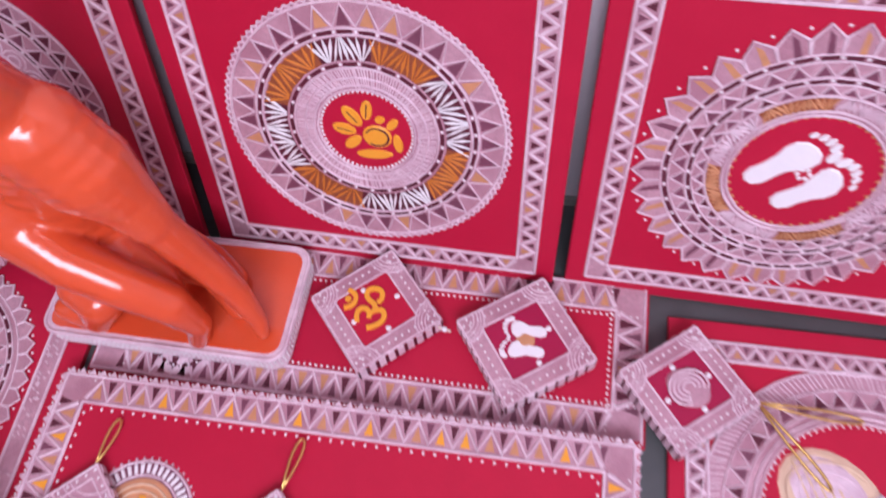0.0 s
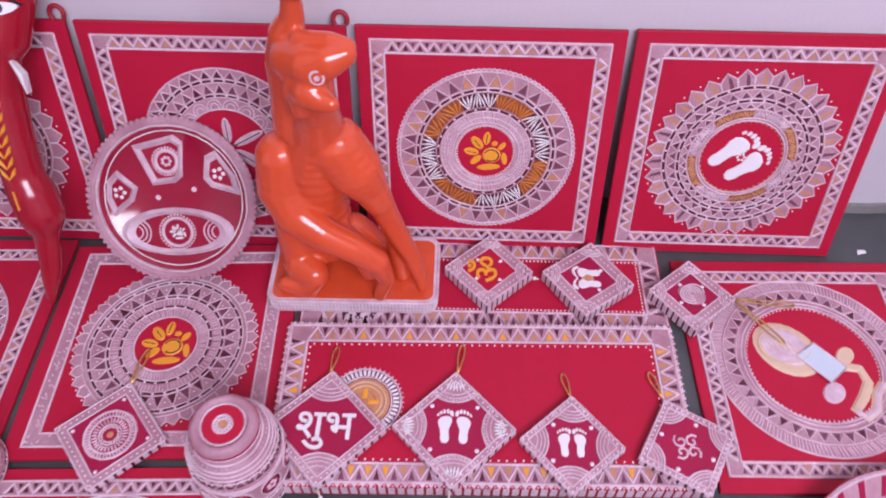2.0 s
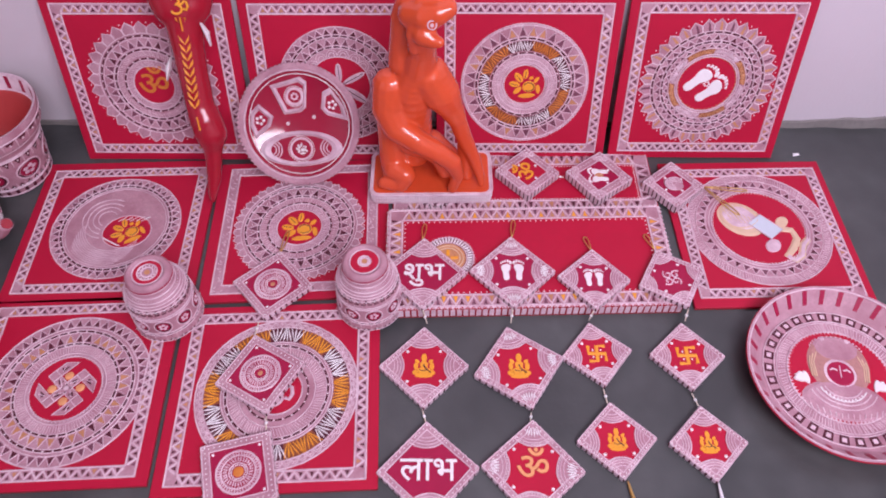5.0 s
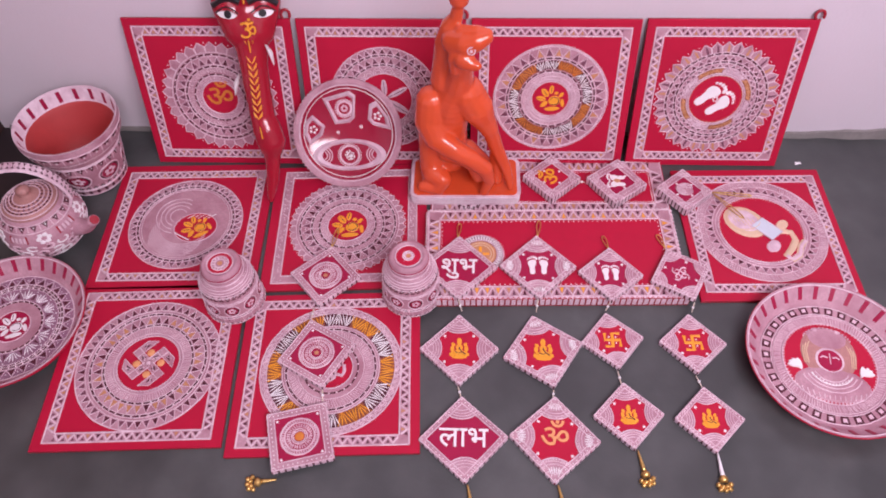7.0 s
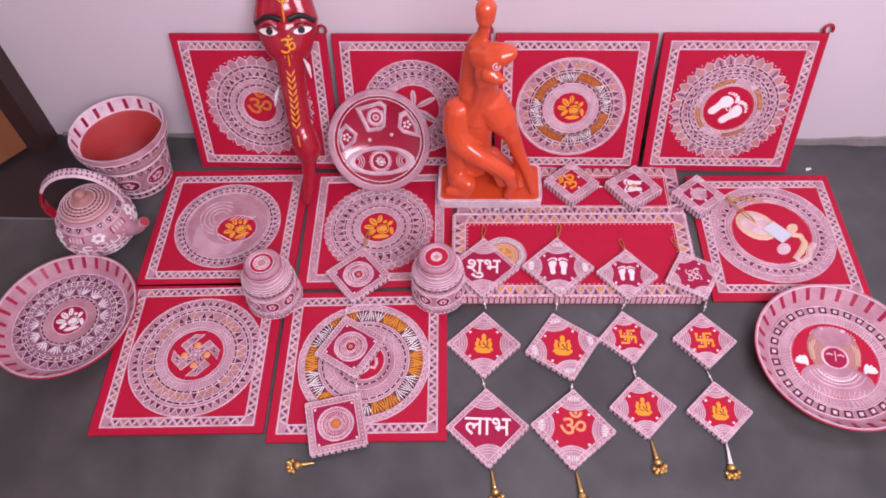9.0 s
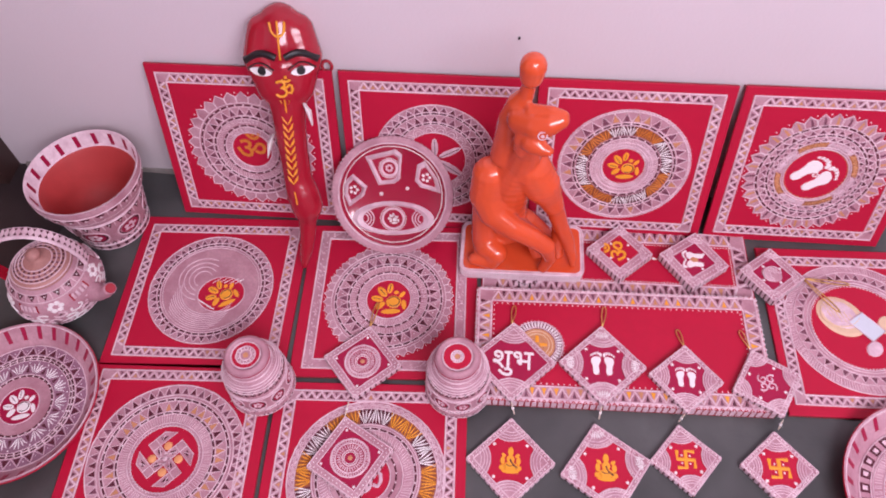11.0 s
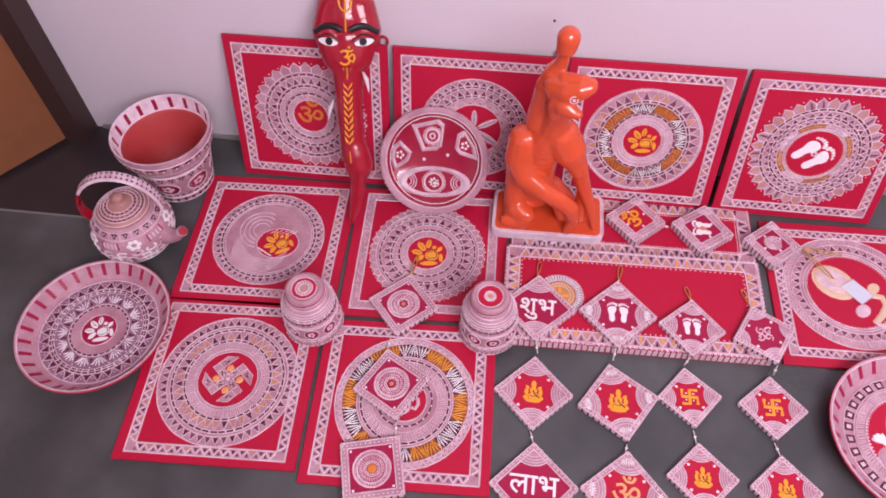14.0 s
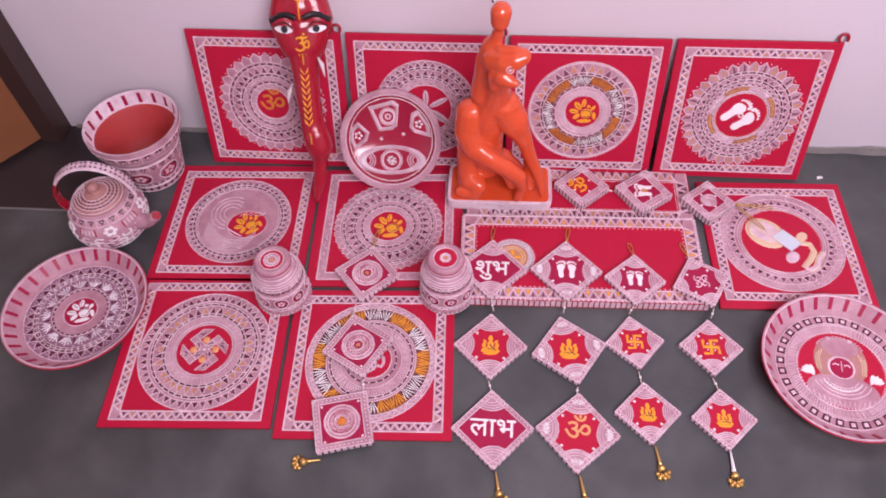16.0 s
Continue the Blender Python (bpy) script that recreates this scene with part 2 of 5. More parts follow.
def triangles(g, r0, r1, n, z, fill=(MID, MID, DARK), line=CLAY, spikes=False):
    """A ring of triangles: coloured hearts inside a piped zigzag."""
    zig = []
    for k in range(n):
        a, d = 2 * math.pi * k / n, math.pi / n
        zig += [polar(r0, a - d), polar(r1, a)]
        f = random.choice(fill) if isinstance(fill, (list, tuple)) else fill
        g.plate([polar(r0 + 0.0008, a - 0.6 * d), polar(r0 + 0.0008, a + 0.6 * d), polar(r1 - 0.0022, a)][::-1], z, z + 0.0005, f)
        if spikes:
            g.bead(*polar((r0 + r1) / 2 + 0.001, a + d), 0.0012, z, 0.0011, WHITE, 5)
    g.ridge(zig, 0.0022, z, 0.0013, line, closed=True)


def fans(g, r0, r1, a0, a1, n, z, mat):
    """Sprays of tapered petals, alternately pointing out and in."""
    st = (a1 - a0) / n
    if mat is not CLAY:
        for k in range(n):
            b0, b1 = a0 + k * st, a0 + (k + 1) * st
            g.plate([polar(r0, b0), polar(r1, b0), polar(r1, b1), polar(r0, b1)][::-1], z - 0.0001, z + 0.0003, DARK if mat is WHITE else BROWN)
    for k in range(n):
        a = a0 + (k + 0.5) * st
        up = k % 2 == 0
        for s in (-0.6, -0.2, 0.2, 0.6):
            p0, p1 = (polar(r0, a + 0.15 * s * st), polar(r1, a + s * st)) if up else (polar(r1, a + 0.15 * s * st), polar(r0, a + s * st))
            pm = ((p0[0] * 0.35 + p1[0] * 0.65), (p0[1] * 0.35 + p1[1] * 0.65))
            g.ridge([p0, pm, p1], 0.0029, z, 0.0016, mat, taper=True)


def leaf(g, x, y, angle, length, width, z, h, mat, n=10, vein=None):
    c, s = math.cos(angle), math.sin(angle)
    pts = []
    for k in range(n):
        t = k / n
        u, v = (0.5 - 0.5 * math.cos(2 * math.pi * t)) * length, math.sin(2 * math.pi * t) * width / 2
        pts.append((x + u * c - v * s, y + u * s + v * c))
    pts = pts[::-1] if sum(pts[i][0] * pts[(i + 1) % n][1] - pts[(i + 1) % n][0] * pts[i][1] for i in range(n)) < 0 else pts
    g.plate(pts, z, z + h, mat, 0.12)
    if vein:
        g.ridge([(x, y), (x + length * 0.9 * c, y + length * 0.9 * s)], 0.0012, z + h * 0.9, 0.0006, vein)


def petals(g, r0, r1, n, z, fill=None):
    """A scalloped rim of pointed petals, each with ribs; fill paints shade on one half of each."""
    for k in range(n):
        a, d = 2 * math.pi * (k + 0.5) / n, math.pi / n
        rim = [polar(r0, a - d), polar(r0 + 0.55 * (r1 - r0), a - 0.92 * d), polar(r1, a), polar(r0 + 0.55 * (r1 - r0), a + 0.92 * d), polar(r0, a + d)]
        g.plate(rim, z, z + 0.0014, WASH, 0.1)
        # shade of the leaning rib, painted as a darker half
        if fill:
            g.plate([polar(r0 + 0.0005, a - 0.5 * d), polar(r0 + 0.6 * (r1 - r0), a - 0.35 * d), polar(r0 + 0.8 * (r1 - r0), a), polar(r0 + 0.0005, a)][::1], z + 0.0013, z + 0.0017, random.choice(fill))
        g.ridge(rim, 0.0016, z + 0.0011, 0.0012, CLAY)
        g.bead(*polar(r1 - 0.002, a + d), 0.0013, z, 0.0013, WHITE, 5)


def blob(g, x, y, rx, ry, angle, z, h, mat, n=12):
    c, s = math.cos(angle), math.sin(angle)
    pts = [(x + rx * math.cos(2 * math.pi * k / n) * c - ry * math.sin(2 * math.pi * k / n) * s, y + rx * math.cos(2 * math.pi * k / n) * s + ry * math.sin(2 * math.pi * k / n) * c) for k in range(n)]
    g.plate(pts, z, z + h, mat, 0.12)


def emblem(g, s, z, mat=YELLOW, line=None, turn=0.0, cx=0.0, cy=0.0, crown=False):
    """A plain leafy motif: five leaves over a round belly, outlined."""
    ca, sa = math.cos(turn), math.sin(turn)
    put = lambda u, v: (cx + s * (u * ca - v * sa), cy + s * (u * sa + v * ca))
    line = line or DARK
    if crown:
        for u, v, rx, ry in ((0, -0.38, 0.52, 0.32), (0, 0.12, 0.3, 0.3), (0.55, 0.0, 0.17, 0.3), (-0.55, 0.0, 0.17, 0.3), (0.55, -0.5, 0.25, 0.2), (-0.55, -0.5, 0.25, 0.2), (0, -0.75, 0.62, 0.15)):
            x, y = put(u, v)
            blob(g, x, y, rx * s, ry * s, turn, z, 0.0012, mat)
        for u, v, a, l, w in ((0, 0.3, 1.57, 0.7, 0.42), (0.32, 0.25, 0.7, 0.4, 0.26), (-0.32, 0.25, 2.44, 0.4, 0.26)):
            x, y = put(u, v)
            leaf(g, x, y, a + turn, l * s, w * s, z, 0.0011, mat)
        g.ridge([put(0.02 * k * k, 0.12 - 0.12 * k) for k in range(6)], 0.09 * s, z + 0.0011, 0.0006, line)
        g.ridge([put(-0.3 + 0.06 * k, -0.28 - 0.1 * math.sin(math.pi * k / 10)) for k in range(11)], 0.06 * s, z + 0.0011, 0.0004, line)
        return
    for k, (u, v, rx, ry, a) in enumerate(((0.27, -0.14, 0.40, 0.37, 0.0), (-0.36, 0.44, 0.36, 0.20, 2.25), (0.04, 0.66, 0.31, 0.16, 1.45), (-0.60, 0.02, 0.33, 0.18, 2.95), (-0.40, -0.38, 0.30, 0.16, 0.75), (0.16, -0.72, 0.52, 0.15, 0.08), (0.70, 0.30, 0.22, 0.12, 0.9), (0.82, -0.30, 0.13, 0.30, 0.15), (0.38, 0.42, 0.14, 0.11, 0.2))):
        x, y = put(u, v)
        blob(g, x, y, rx * s, ry * s, a + turn, z, 0.0011 + 0.00004 * k, mat, 14)
    g.ridge([put(0.27 + 0.31 * math.cos(a * 0.45), -0.14 + 0.28 * math.sin(a * 0.45)) for a in range(-5, 7)], 0.05 * s, z + 0.0010, 0.0005, line)
    for u, v, a in ((-0.36, 0.44, 2.25), (0.04, 0.66, 1.45), (-0.60, 0.02, 2.95)):
        g.ridge([put(u - 0.22 * math.cos(a), v - 0.22 * math.sin(a)), put(u + 0.2 * math.cos(a), v + 0.2 * math.sin(a))], 0.035 * s, z + 0.0011, 0.0004, line)


def foot(g, s, z, mat, cx, cy, turn, flip=1):
    """A footprint: narrow round heel, slim waist, broad ball, five separate toes with the largest on the inner side."""
    ca, sa = math.cos(turn), math.sin(turn)
    put = lambda u, v: (cx + s * (flip * u * ca - v * sa), cy + s * (flip * u * sa + v * ca))
    outline = ((0.0, -1.0), (0.20, -0.93), (0.29, -0.72), (0.26, -0.42), (0.24, -0.1), (0.36, 0.18), (0.44, 0.45), (0.40, 0.66), (0.22, 0.78), (-0.02, 0.78), (-0.28, 0.68), (-0.44, 0.46), (-0.44, 0.2), (-0.32, -0.08), (-0.27, -0.42), (-0.28, -0.72), (-0.19, -0.93))
    pts = [put(u, v) for u, v in outline]
    g.plate(pts if flip > 0 else pts[::-1], z, z + 0.0013, mat, 0.06)
    for k, (u, v, r) in enumerate(((0.40, 0.95, 0.155), (0.17, 1.08, 0.115), (-0.05, 1.06, 0.105), (-0.25, 0.98, 0.095), (-0.43, 0.84, 0.085))):
        x, y = put(u, v)
        blob(g, x, y, s * r * 0.85, s * r * 1.35, turn + flip * 0.12 * (2 - k), z, 0.0013, mat, 10)


def stroke_glyph(g, strokes, s, w, z, mat, cx=0.0, cy=0.0, turn=0.0, h=0.0014):
    ca, sa = math.cos(turn), math.sin(turn)
    for pts in strokes:
        g.ridge([(cx + s * (u * ca - v * sa), cy + s * (u * sa + v * ca)) for u, v in pts], w, z, h, mat)


def arc(cx, cy, rx, ry, a0, a1, n=10):
    return [(cx + rx * math.cos(radians(a0 + (a1 - a0) * k / n)), cy + ry * math.sin(radians(a0 + (a1 - a0) * k / n))) for k in range(n + 1)]


OM = [arc(-0.25, 0.35, 0.4, 0.3, 150, -90) + arc(-0.2, -0.4, 0.5, 0.42, 90, -160)[1:], [(0.1, -0.05), (0.4, 0.1), (0.6, 0.3), (0.8, 0.2), (0.85, -0.2), (0.7, -0.5), (0.45, -0.4)], arc(0.3, 0.85, 0.4, 0.25, 190, 350), arc(0.3, 1.0, 0.06, 0.06, 0, 360, 6)]
TRIDENT = [[(0, -1), (0, 1)], arc(0, 0.5, 0.5, 0.6, 180, 360), [(-0.5, 0.5), (-0.55, 0.95)], [(0.5, 0.5), (0.55, 0.95)]]
HOOKED_CROSS = [[(0, -0.8), (0, 0.8), (0.8, 0.8)], [(0, 0.8), (0, -0.8), (-0.8, -0.8)], [(-0.8, 0), (0.8, 0), (0.8, -0.8)], [(0.8, 0), (-0.8, 0), (-0.8, 0.8)]]


def lettering(name, body, size, m, mat, parent, z):
    """Raised lettering in the built-in font, centred."""
    cu = bpy.data.curves.new(name, "FONT")
    cu.body, cu.size, cu.align_x, cu.align_y, cu.extrude, cu.offset = body, size, "CENTER", "CENTER", 0.0010, 0.0003
    tmp = bpy.data.objects.new(name, cu)
    scene.collection.objects.link(tmp)
    me = bpy.data.meshes.new_from_object(tmp.evaluated_get(bpy.context.evaluated_depsgraph_get()))
    bpy.data.objects.remove(tmp)
    me.materials.clear()
    me.materials.append(mat)
    ob = new(name, me)
    ob.parent = parent
    ob.matrix_local = m
    return ob



# ---- setting ----
def slab(name, x0, x1, y0, y1, z0, z1, mat, label):
    g = Geo()
    box(g, x0, x1, y0, y1, z0, z1, mat)
    return solo(name, g, Matrix(), label, name.split("_")[0], kind="structure")


WALL_Y = 0.494
slab("floor", -1.75, 2.3, -1.5, WALL_Y, -0.1, 0.0, FLOOR, "worn grey polished cement floor with cloudy stains")
slab("wall_north", -1.85, 2.4, WALL_Y, WALL_Y + 0.15, -0.1, 2.7, WALL, "pale lilac-white painted wall behind the display")
slab("wall_west", -1.9, -1.75, -1.5, WALL_Y, -0.1, 2.7, WALL, "pale lilac-white painted side wall")
slab("ceiling", -1.9, 2.45, -1.65, WALL_Y + 0.15, 2.7, 2.8, CEIL, "plain white painted ceiling")
slab("wall_east", 2.3, 2.45, -1.5, WALL_Y, -0.1, 2.7, WALL, "pale lilac-white painted wall on the far side")
# south wall with a wide high window opening
for n, (x0, x1, z0, z1) in enumerate(((-1.9, -0.2, -0.1, 2.7), (1.5, 2.45, -0.1, 2.7), (-0.2, 1.5, 2.5, 2.7), (-0.2, 1.5, -0.1, 1.4))):
    slab("wall_south_%d" % (n + 1), x0, x1, -1.65, -1.5, z0, z1, WALL, "pale painted wall round a wide window opening")
g = Geo()
box(g, -3, 3.5, -4.5, 2, -0.16, -0.101, FLOOR)
solo("ground", g, Matrix(), "plain grey ground outside the room", "ground", kind="structure")

# joint between two floor slabs
g = Geo()
g.plate([(-1.75, 0.236), (-1.0, 0.241), (-1.0, 0.245), (-1.75, 0.240)], 0.0, 0.0009, material("cement_joint", (0.22, 0.2, 0.2), 0.8))
solo("trim", g, Matrix(), "thin pale cement joint in the grey floor", "trim", kind="structure")

# ragged plaster lip where wall meets floor
g = Geo()
n = 120
lip = [(-1.13 + 2.4 * k / n, 0.006 + 0.004 * noise.noise((k * 0.35, 0, 0)), 0.007 + 0.004 * noise.noise((k * 0.5, 3, 0)) + 0.022 * max(0.0, min(1.0, (2.4 * k / n - 1.6) / 0.35))) for k in range(n + 1)]
for (xa, da, ha), (xb, db, hb) in zip(lip, lip[1:]):
    ids = [g.vert(xa, WALL_Y - da, 0.0), g.vert(xb, WALL_Y - db, 0.0), g.vert(xb, WALL_Y - 0.6 * db, hb), g.vert(xa, WALL_Y - 0.6 * da, ha), g.vert(xb, WALL_Y + 0.002, hb + 0.003), g.vert(xa, WALL_Y + 0.002, ha + 0.003)]
    g.face([ids[0], ids[1], ids[2], ids[3]], PLASTER)
    g.face([ids[3], ids[2], ids[4], ids[5]], PLASTER)
solo("baseboard", g, Matrix(), "ragged grey plaster lip along the foot of the wall", "baseboard", kind="structure")
g = Geo()
ids = [g.vert(x, y, z) for x, y, z in ((-0.012, -0.004, 0.0005), (0.010, -0.006, 0.002), (0.013, 0.004, 0.0005), (-0.006, 0.007, 0.003), (0.0, 0.0, 0.0045))]
for a, b in ((0, 1), (1, 2), (2, 3), (3, 0)):
    g.face([ids[a], ids[b], ids[4]], WHITE)
g.face([ids[3], ids[2], ids[1], ids[0]], WHITE)
solo("paper_scrap", g, pose(0.540, 0.416, 0, 0, 0, 20) @ Matrix.Diagonal((0.6, 0.6, 0.6, 1)), "small crumpled white paper scrap on the grey floor", "paper")
g = Geo()
g.disc(0.0022, 0.0, 0.002, BLACK, 10)
solo("nail", g, pose(-0.163, WALL_Y, 0.364, 90, 0, 0), "tiny dark nail head in the pale wall", "nail")

# thin dark slab standing in for the shade on the floor before the door
g = Geo()
box(g, -1.75, -1.0, 0.245, WALL_Y, 0.0, 0.0012, material("floor_shade_brown", (0.035, 0.024, 0.026), 0.4, vary=0.3, scale=20, bump=0.1), 0.0005)
solo("threshold", g, Matrix(), "thin dark brown slab standing in for floor shade before the open door", "threshold", kind="structure")

# open door leaf and its frame
door = thing("door_1", pose(-1.183, 0.452, 0, 0, 0, 232), "open orange-brown veneered door with dark edging", "door")
tagged(door, kind="structure")
g = Geo()
box(g, 0.0, 0.8, -0.035, 0.0, 0.012, 2.0, WOOD, 0.002)
part("leaf", g, door)
g = Geo()
box(g, 0.0, 0.012, -0.040, 0.004, 0.012, 2.0, DARK_WOOD, 0.002)
part("edging", g, door, "dark brown edge strip")
g = Geo()
box(g, -1.193, -1.146, 0.44, WALL_Y, 0.0, 2.06, DARK_WOOD, 0.003)
solo("door_frame_1", g, Matrix(), "dark brown wooden door frame post against the wall", "door frame", kind="structure")


# ---- painted boards ----
BOARD_T = 0.006


def board(m, w, h, label, group, hook=None, name="painted_board", t=BOARD_T):
    ob = thing(name, m, label, "board", group)
    g = Geo()
    box(g, -w / 2, w / 2, -h / 2, h / 2, 0, t, RED, 0.001, RED_EDGE)
    part("panel", g, ob)
    if hook is not None:
        n = 14
        g = Geo()
        rows = []
        for k in range(n + 1):
            a = math.pi * 1.5 * k / n - 0.6
            cx, cy = hook + 0.008 * math.cos(a), h / 2 + 0.007 + 0.009 * math.sin(a)
            rows.append([g.vert(cx + 0.0028 * math.cos(a) * math.cos(b), cy + 0.0028 * math.sin(a) * math.cos(b), t / 2 + 0.0028 * math.sin(b)) for b in [2 * math.pi * i / 6 for i in range(6)]])
        for a, b in zip(rows, rows[1:]):
            for i in range(6):
                g.face([a[i], a[(i + 1) % 6], b[(i + 1) % 6], b[i]], RED_EDGE)
        part("hanging_loop", g, ob, "dark red hanging loop", smooth=True)
    return ob


def add_border(ob, w, h, band, t=BOARD_T, **k):
    g = Geo()
    border(g, w, h, band, t, **k)
    part("border", g, ob, "pinkish-white clay border with zigzag")


def ridge_rings(g, z, *rs):
    for r, w in rs:
        circle_ridge(g, r, w, z)


def hatch(g, r0, r1, n, z, lean=0.02, mat=CLAY):
    """Fine radial combing of the clay, at slightly uneven angles."""
    for k in range(n):
        a = 2 * math.pi * (k + random.uniform(-0.2, 0.2)) / n
        g.ridge([polar(r0 + random.uniform(0, 0.001), a), polar(r1 - random.uniform(0, 0.001), a + lean)], 0.0011, z, 0.0007, mat)


def arches(g, r0, r1, n, z, mat=CLAY):
    for k in range(n):
        a, d = 2 * math.pi * k / n, math.pi / n
        for f in (0.95, 0.55):
            g.ridge([polar(r0 + (r1 - r0) * f * math.sin(math.pi * q / 6), a + d * f * math.cos(math.pi * q / 6)) for q in range(7)], 0.0013, z, 0.001, mat)


def mandala(ob, style, cx=0.0, cy=0.0, t=BOARD_T):
    top = t
    g = Geo(lambda x, y, z: (cx + x, cy + y, z))
    e = Geo(lambda x, y, z: (cx + x, cy + y, z))
    dots = Geo(lambda x, y, z: (cx + x, cy + y, z))
    feet = [Geo(lambda x, y, z: (cx + x, cy + y, z)) for _ in range(2)]
    z = top + 0.0008
    if style == "fan":          # fan ring in yellow and white
        g.ring(0.037, 0.107, top, z, WASH)
        hatch(g, 0.039, 0.055, 150, z - 0.0002, 0.05)
        ridge_rings(g, z, (0.0375, 0.002), (0.041, 0.0016), (0.0475, 0.0012), (0.0555, 0.0016), (0.081, 0.0016), (0.086, 0.0016), (0.106, 0.0026))
        dashes(g, 0.0585, 26, z)
        dashes(g, 0.0835, 34, z)
        for k, (a0, a1, m) in enumerate(((-8, 46, WHITE), (46, 82, OCHRE), (82, 116, WHITE), (116, 164, OCHRE), (164, 216, WHITE), (216, 262, OCHRE), (262, 312, WHITE), (312, 352, OCHRE))):
            fans(g, 0.062, 0.0795, radians(a0), radians(a1), 3 if a1 - a0 < 50 else 4, z, m)
        triangles(g, 0.0875, 0.104, 34, z, fill=[MID, TAN, MID])
        petals(g, 0.1055, 0.110, 110, top)
        for k in range(60):
            dots.bead(*polar(0.0355, 2 * math.pi * k / 60), 0.0014, top, 0.0014, WHITE, 5)
        emblem(e, 0.029, top)
    elif style == "sunburst":   # pointed petals, footprints in the middle
        g.ring(0.050, 0.097, top, z, WASH)
        petals(g, 0.096, 0.1165, 34, top, fill=[TAN, MID, MID])
        ridge_rings(g, z, (0.096, 0.002), (0.0905, 0.0013), (0.079, 0.0016), (0.0745, 0.0013), (0.0655, 0.0016), (0.0505, 0.002), (0.054, 0.0016))
        dashes(g, 0.0933, 40, z)
        dashes(g, 0.0768, 32, z)
        triangles(g, 0.080, 0.0895, 36, z)
        triangles(g, 0.0665, 0.0735, 34, z)
        for k in range(8):
            fans(g, 0.0555, 0.0645, k * math.pi / 4, (k + 0.95) * math.pi / 4, 4, z, (TAN, CLAY)[k % 2])
        for k in range(44):
            dots.bead(*polar(0.049, 2 * math.pi * k / 44), 0.0018, top, 0.0012, TAN, 5)
        foot(feet[0], 0.0295, top, WHITE, -0.0150, 0.0085, radians(-50))
        foot(feet[1], 0.0285, top, WHITE, 0.0085, -0.0125, radians(-50), -1)
        for k in range(6):
            e.bead(*polar(0.0042, k * math.pi / 3), 0.002, top, 0.0012, WHITE, 6)
    elif style == "om_petals":  # broad petals, yellow letter in the middle
        g.ring(0.034, 0.094, top, z, WASH)
        petals(g, 0.093, 0.113, 30, top)
        ridge_rings(g, z, (0.093, 0.002), (0.085, 0.0013), (0.068, 0.0016), (0.062, 0.0013), (0.046, 0.0016), (0.035, 0.0024))
        dashes(g, 0.0885, 38, z)
        dashes(g, 0.065, 28, z)
        dashes(g, 0.049, 22, z)
        triangles(g, 0.0695, 0.084, 30, z)
        hatch(g, 0.0525, 0.061, 90, z - 0.0002, 0.06)
        hatch(g, 0.036, 0.045, 70, z - 0.0002, 0.06)
    elif style == "rings":      # rings of triangles round a wide crimson middle
        g.ring(0.052, 0.105, top, z, WASH)
        ridge_rings(g, z, (0.104, 0.002), (0.091, 0.0015), (0.0865, 0.0013), (0.072, 0.0015), (0.068, 0.0013), (0.0525, 0.002))
        triangles(g, 0.092, 0.1025, 40, z)
        dashes(g, 0.0888, 40, z)
        triangles(g, 0.073, 0.0855, 32, z)
        dashes(g, 0.07, 32, z)
        arches(g, 0.054, 0.066, 18, z)
        for a, l, w in ((0.5, 0.045, 0.012), (-0.6, 0.05, 0.016), (1.6, 0.035, 0.012), (3.4, 0.04, 0.014)):
            leaf(e, *polar(0.006, a), a, l, w, top, 0.0012, CLAY, vein=DARK)
    elif style == "crescent":   # off-centre crimson disc with swirls
        g.ring(0.0005, 0.110, top, z, WASH)
        ridge_rings(g, z, (0.109, 0.0022), (0.0945, 0.0014), (0.0885, 0.0014), (0.0845, 0.0012))
        triangles(g, 0.0955, 0.107, 46, z)
        dashes(g, 0.0915, 46, z)
        for q in range(4):
            r = 0.016 + 0.009 * q
            g.ridge([(-0.018 + r * math.cos(a / 10), 0.018 + r * math.sin(a / 10)) for a in range(5 + q * 2, 44 + q)], 0.0016, z, 0.0012, CLAY)
        for q in range(9):
            g.ridge([polar(0.052 + 0.0035 * q, a / 10) for a in range(30 + q, 58 - q)], 0.0014, z, 0.001, CLAY)
        dx, dy = 0.021, -0.012
        g2 = [(dx + 0.041 * math.cos(2 * math.pi * i / 48), dy + 0.035 * math.sin(2 * math.pi * i / 48)) for i in range(48)]
        e.plate(g2, z, z + 0.0004, RED)
        e.ridge(g2, 0.002, z, 0.0014, CLAY, closed=True)
        emblem(e, 0.030, z + 0.0004, turn=0.45, cx=dx, cy=dy)
        for q in range(5):
            e.ridge([(dx - 0.038 + 0.006 * q, dy - 0.012 - 0.004 * q), (dx - 0.030 + 0.006 * q, dy - 0.018 - 0.003 * q)], 0.003, z, 0.0012, WHITE)
            e.ridge([(dx - 0.02 + 0.01 * q, dy + 0.022), (dx - 0.006 + 0.01 * q, dy + 0.032)], 0.0012, z, 0.001, WHITE)
    elif style == "sunflower":  # many small pointed petals
        g.ring(0.038, 0.100, top, z, WASH)
        petals(g, 0.099, 0.113, 42, top)
        ridge_rings(g, z, (0.099, 0.002), (0.094, 0.0014), (0.0895, 0.0013), (0.0715, 0.0014), (0.067, 0.0013), (0.052, 0.0016), (0.0385, 0.0024))
        dashes(g, 0.0917, 38, z)
        dashes(g, 0.0692, 30, z)
        triangles(g, 0.0725, 0.0885, 30, z, spikes=True)
        dashes(g, 0.0545, 26, z)
        hatch(g, 0.0405, 0.051, 90, z - 0.0002, 0.04)
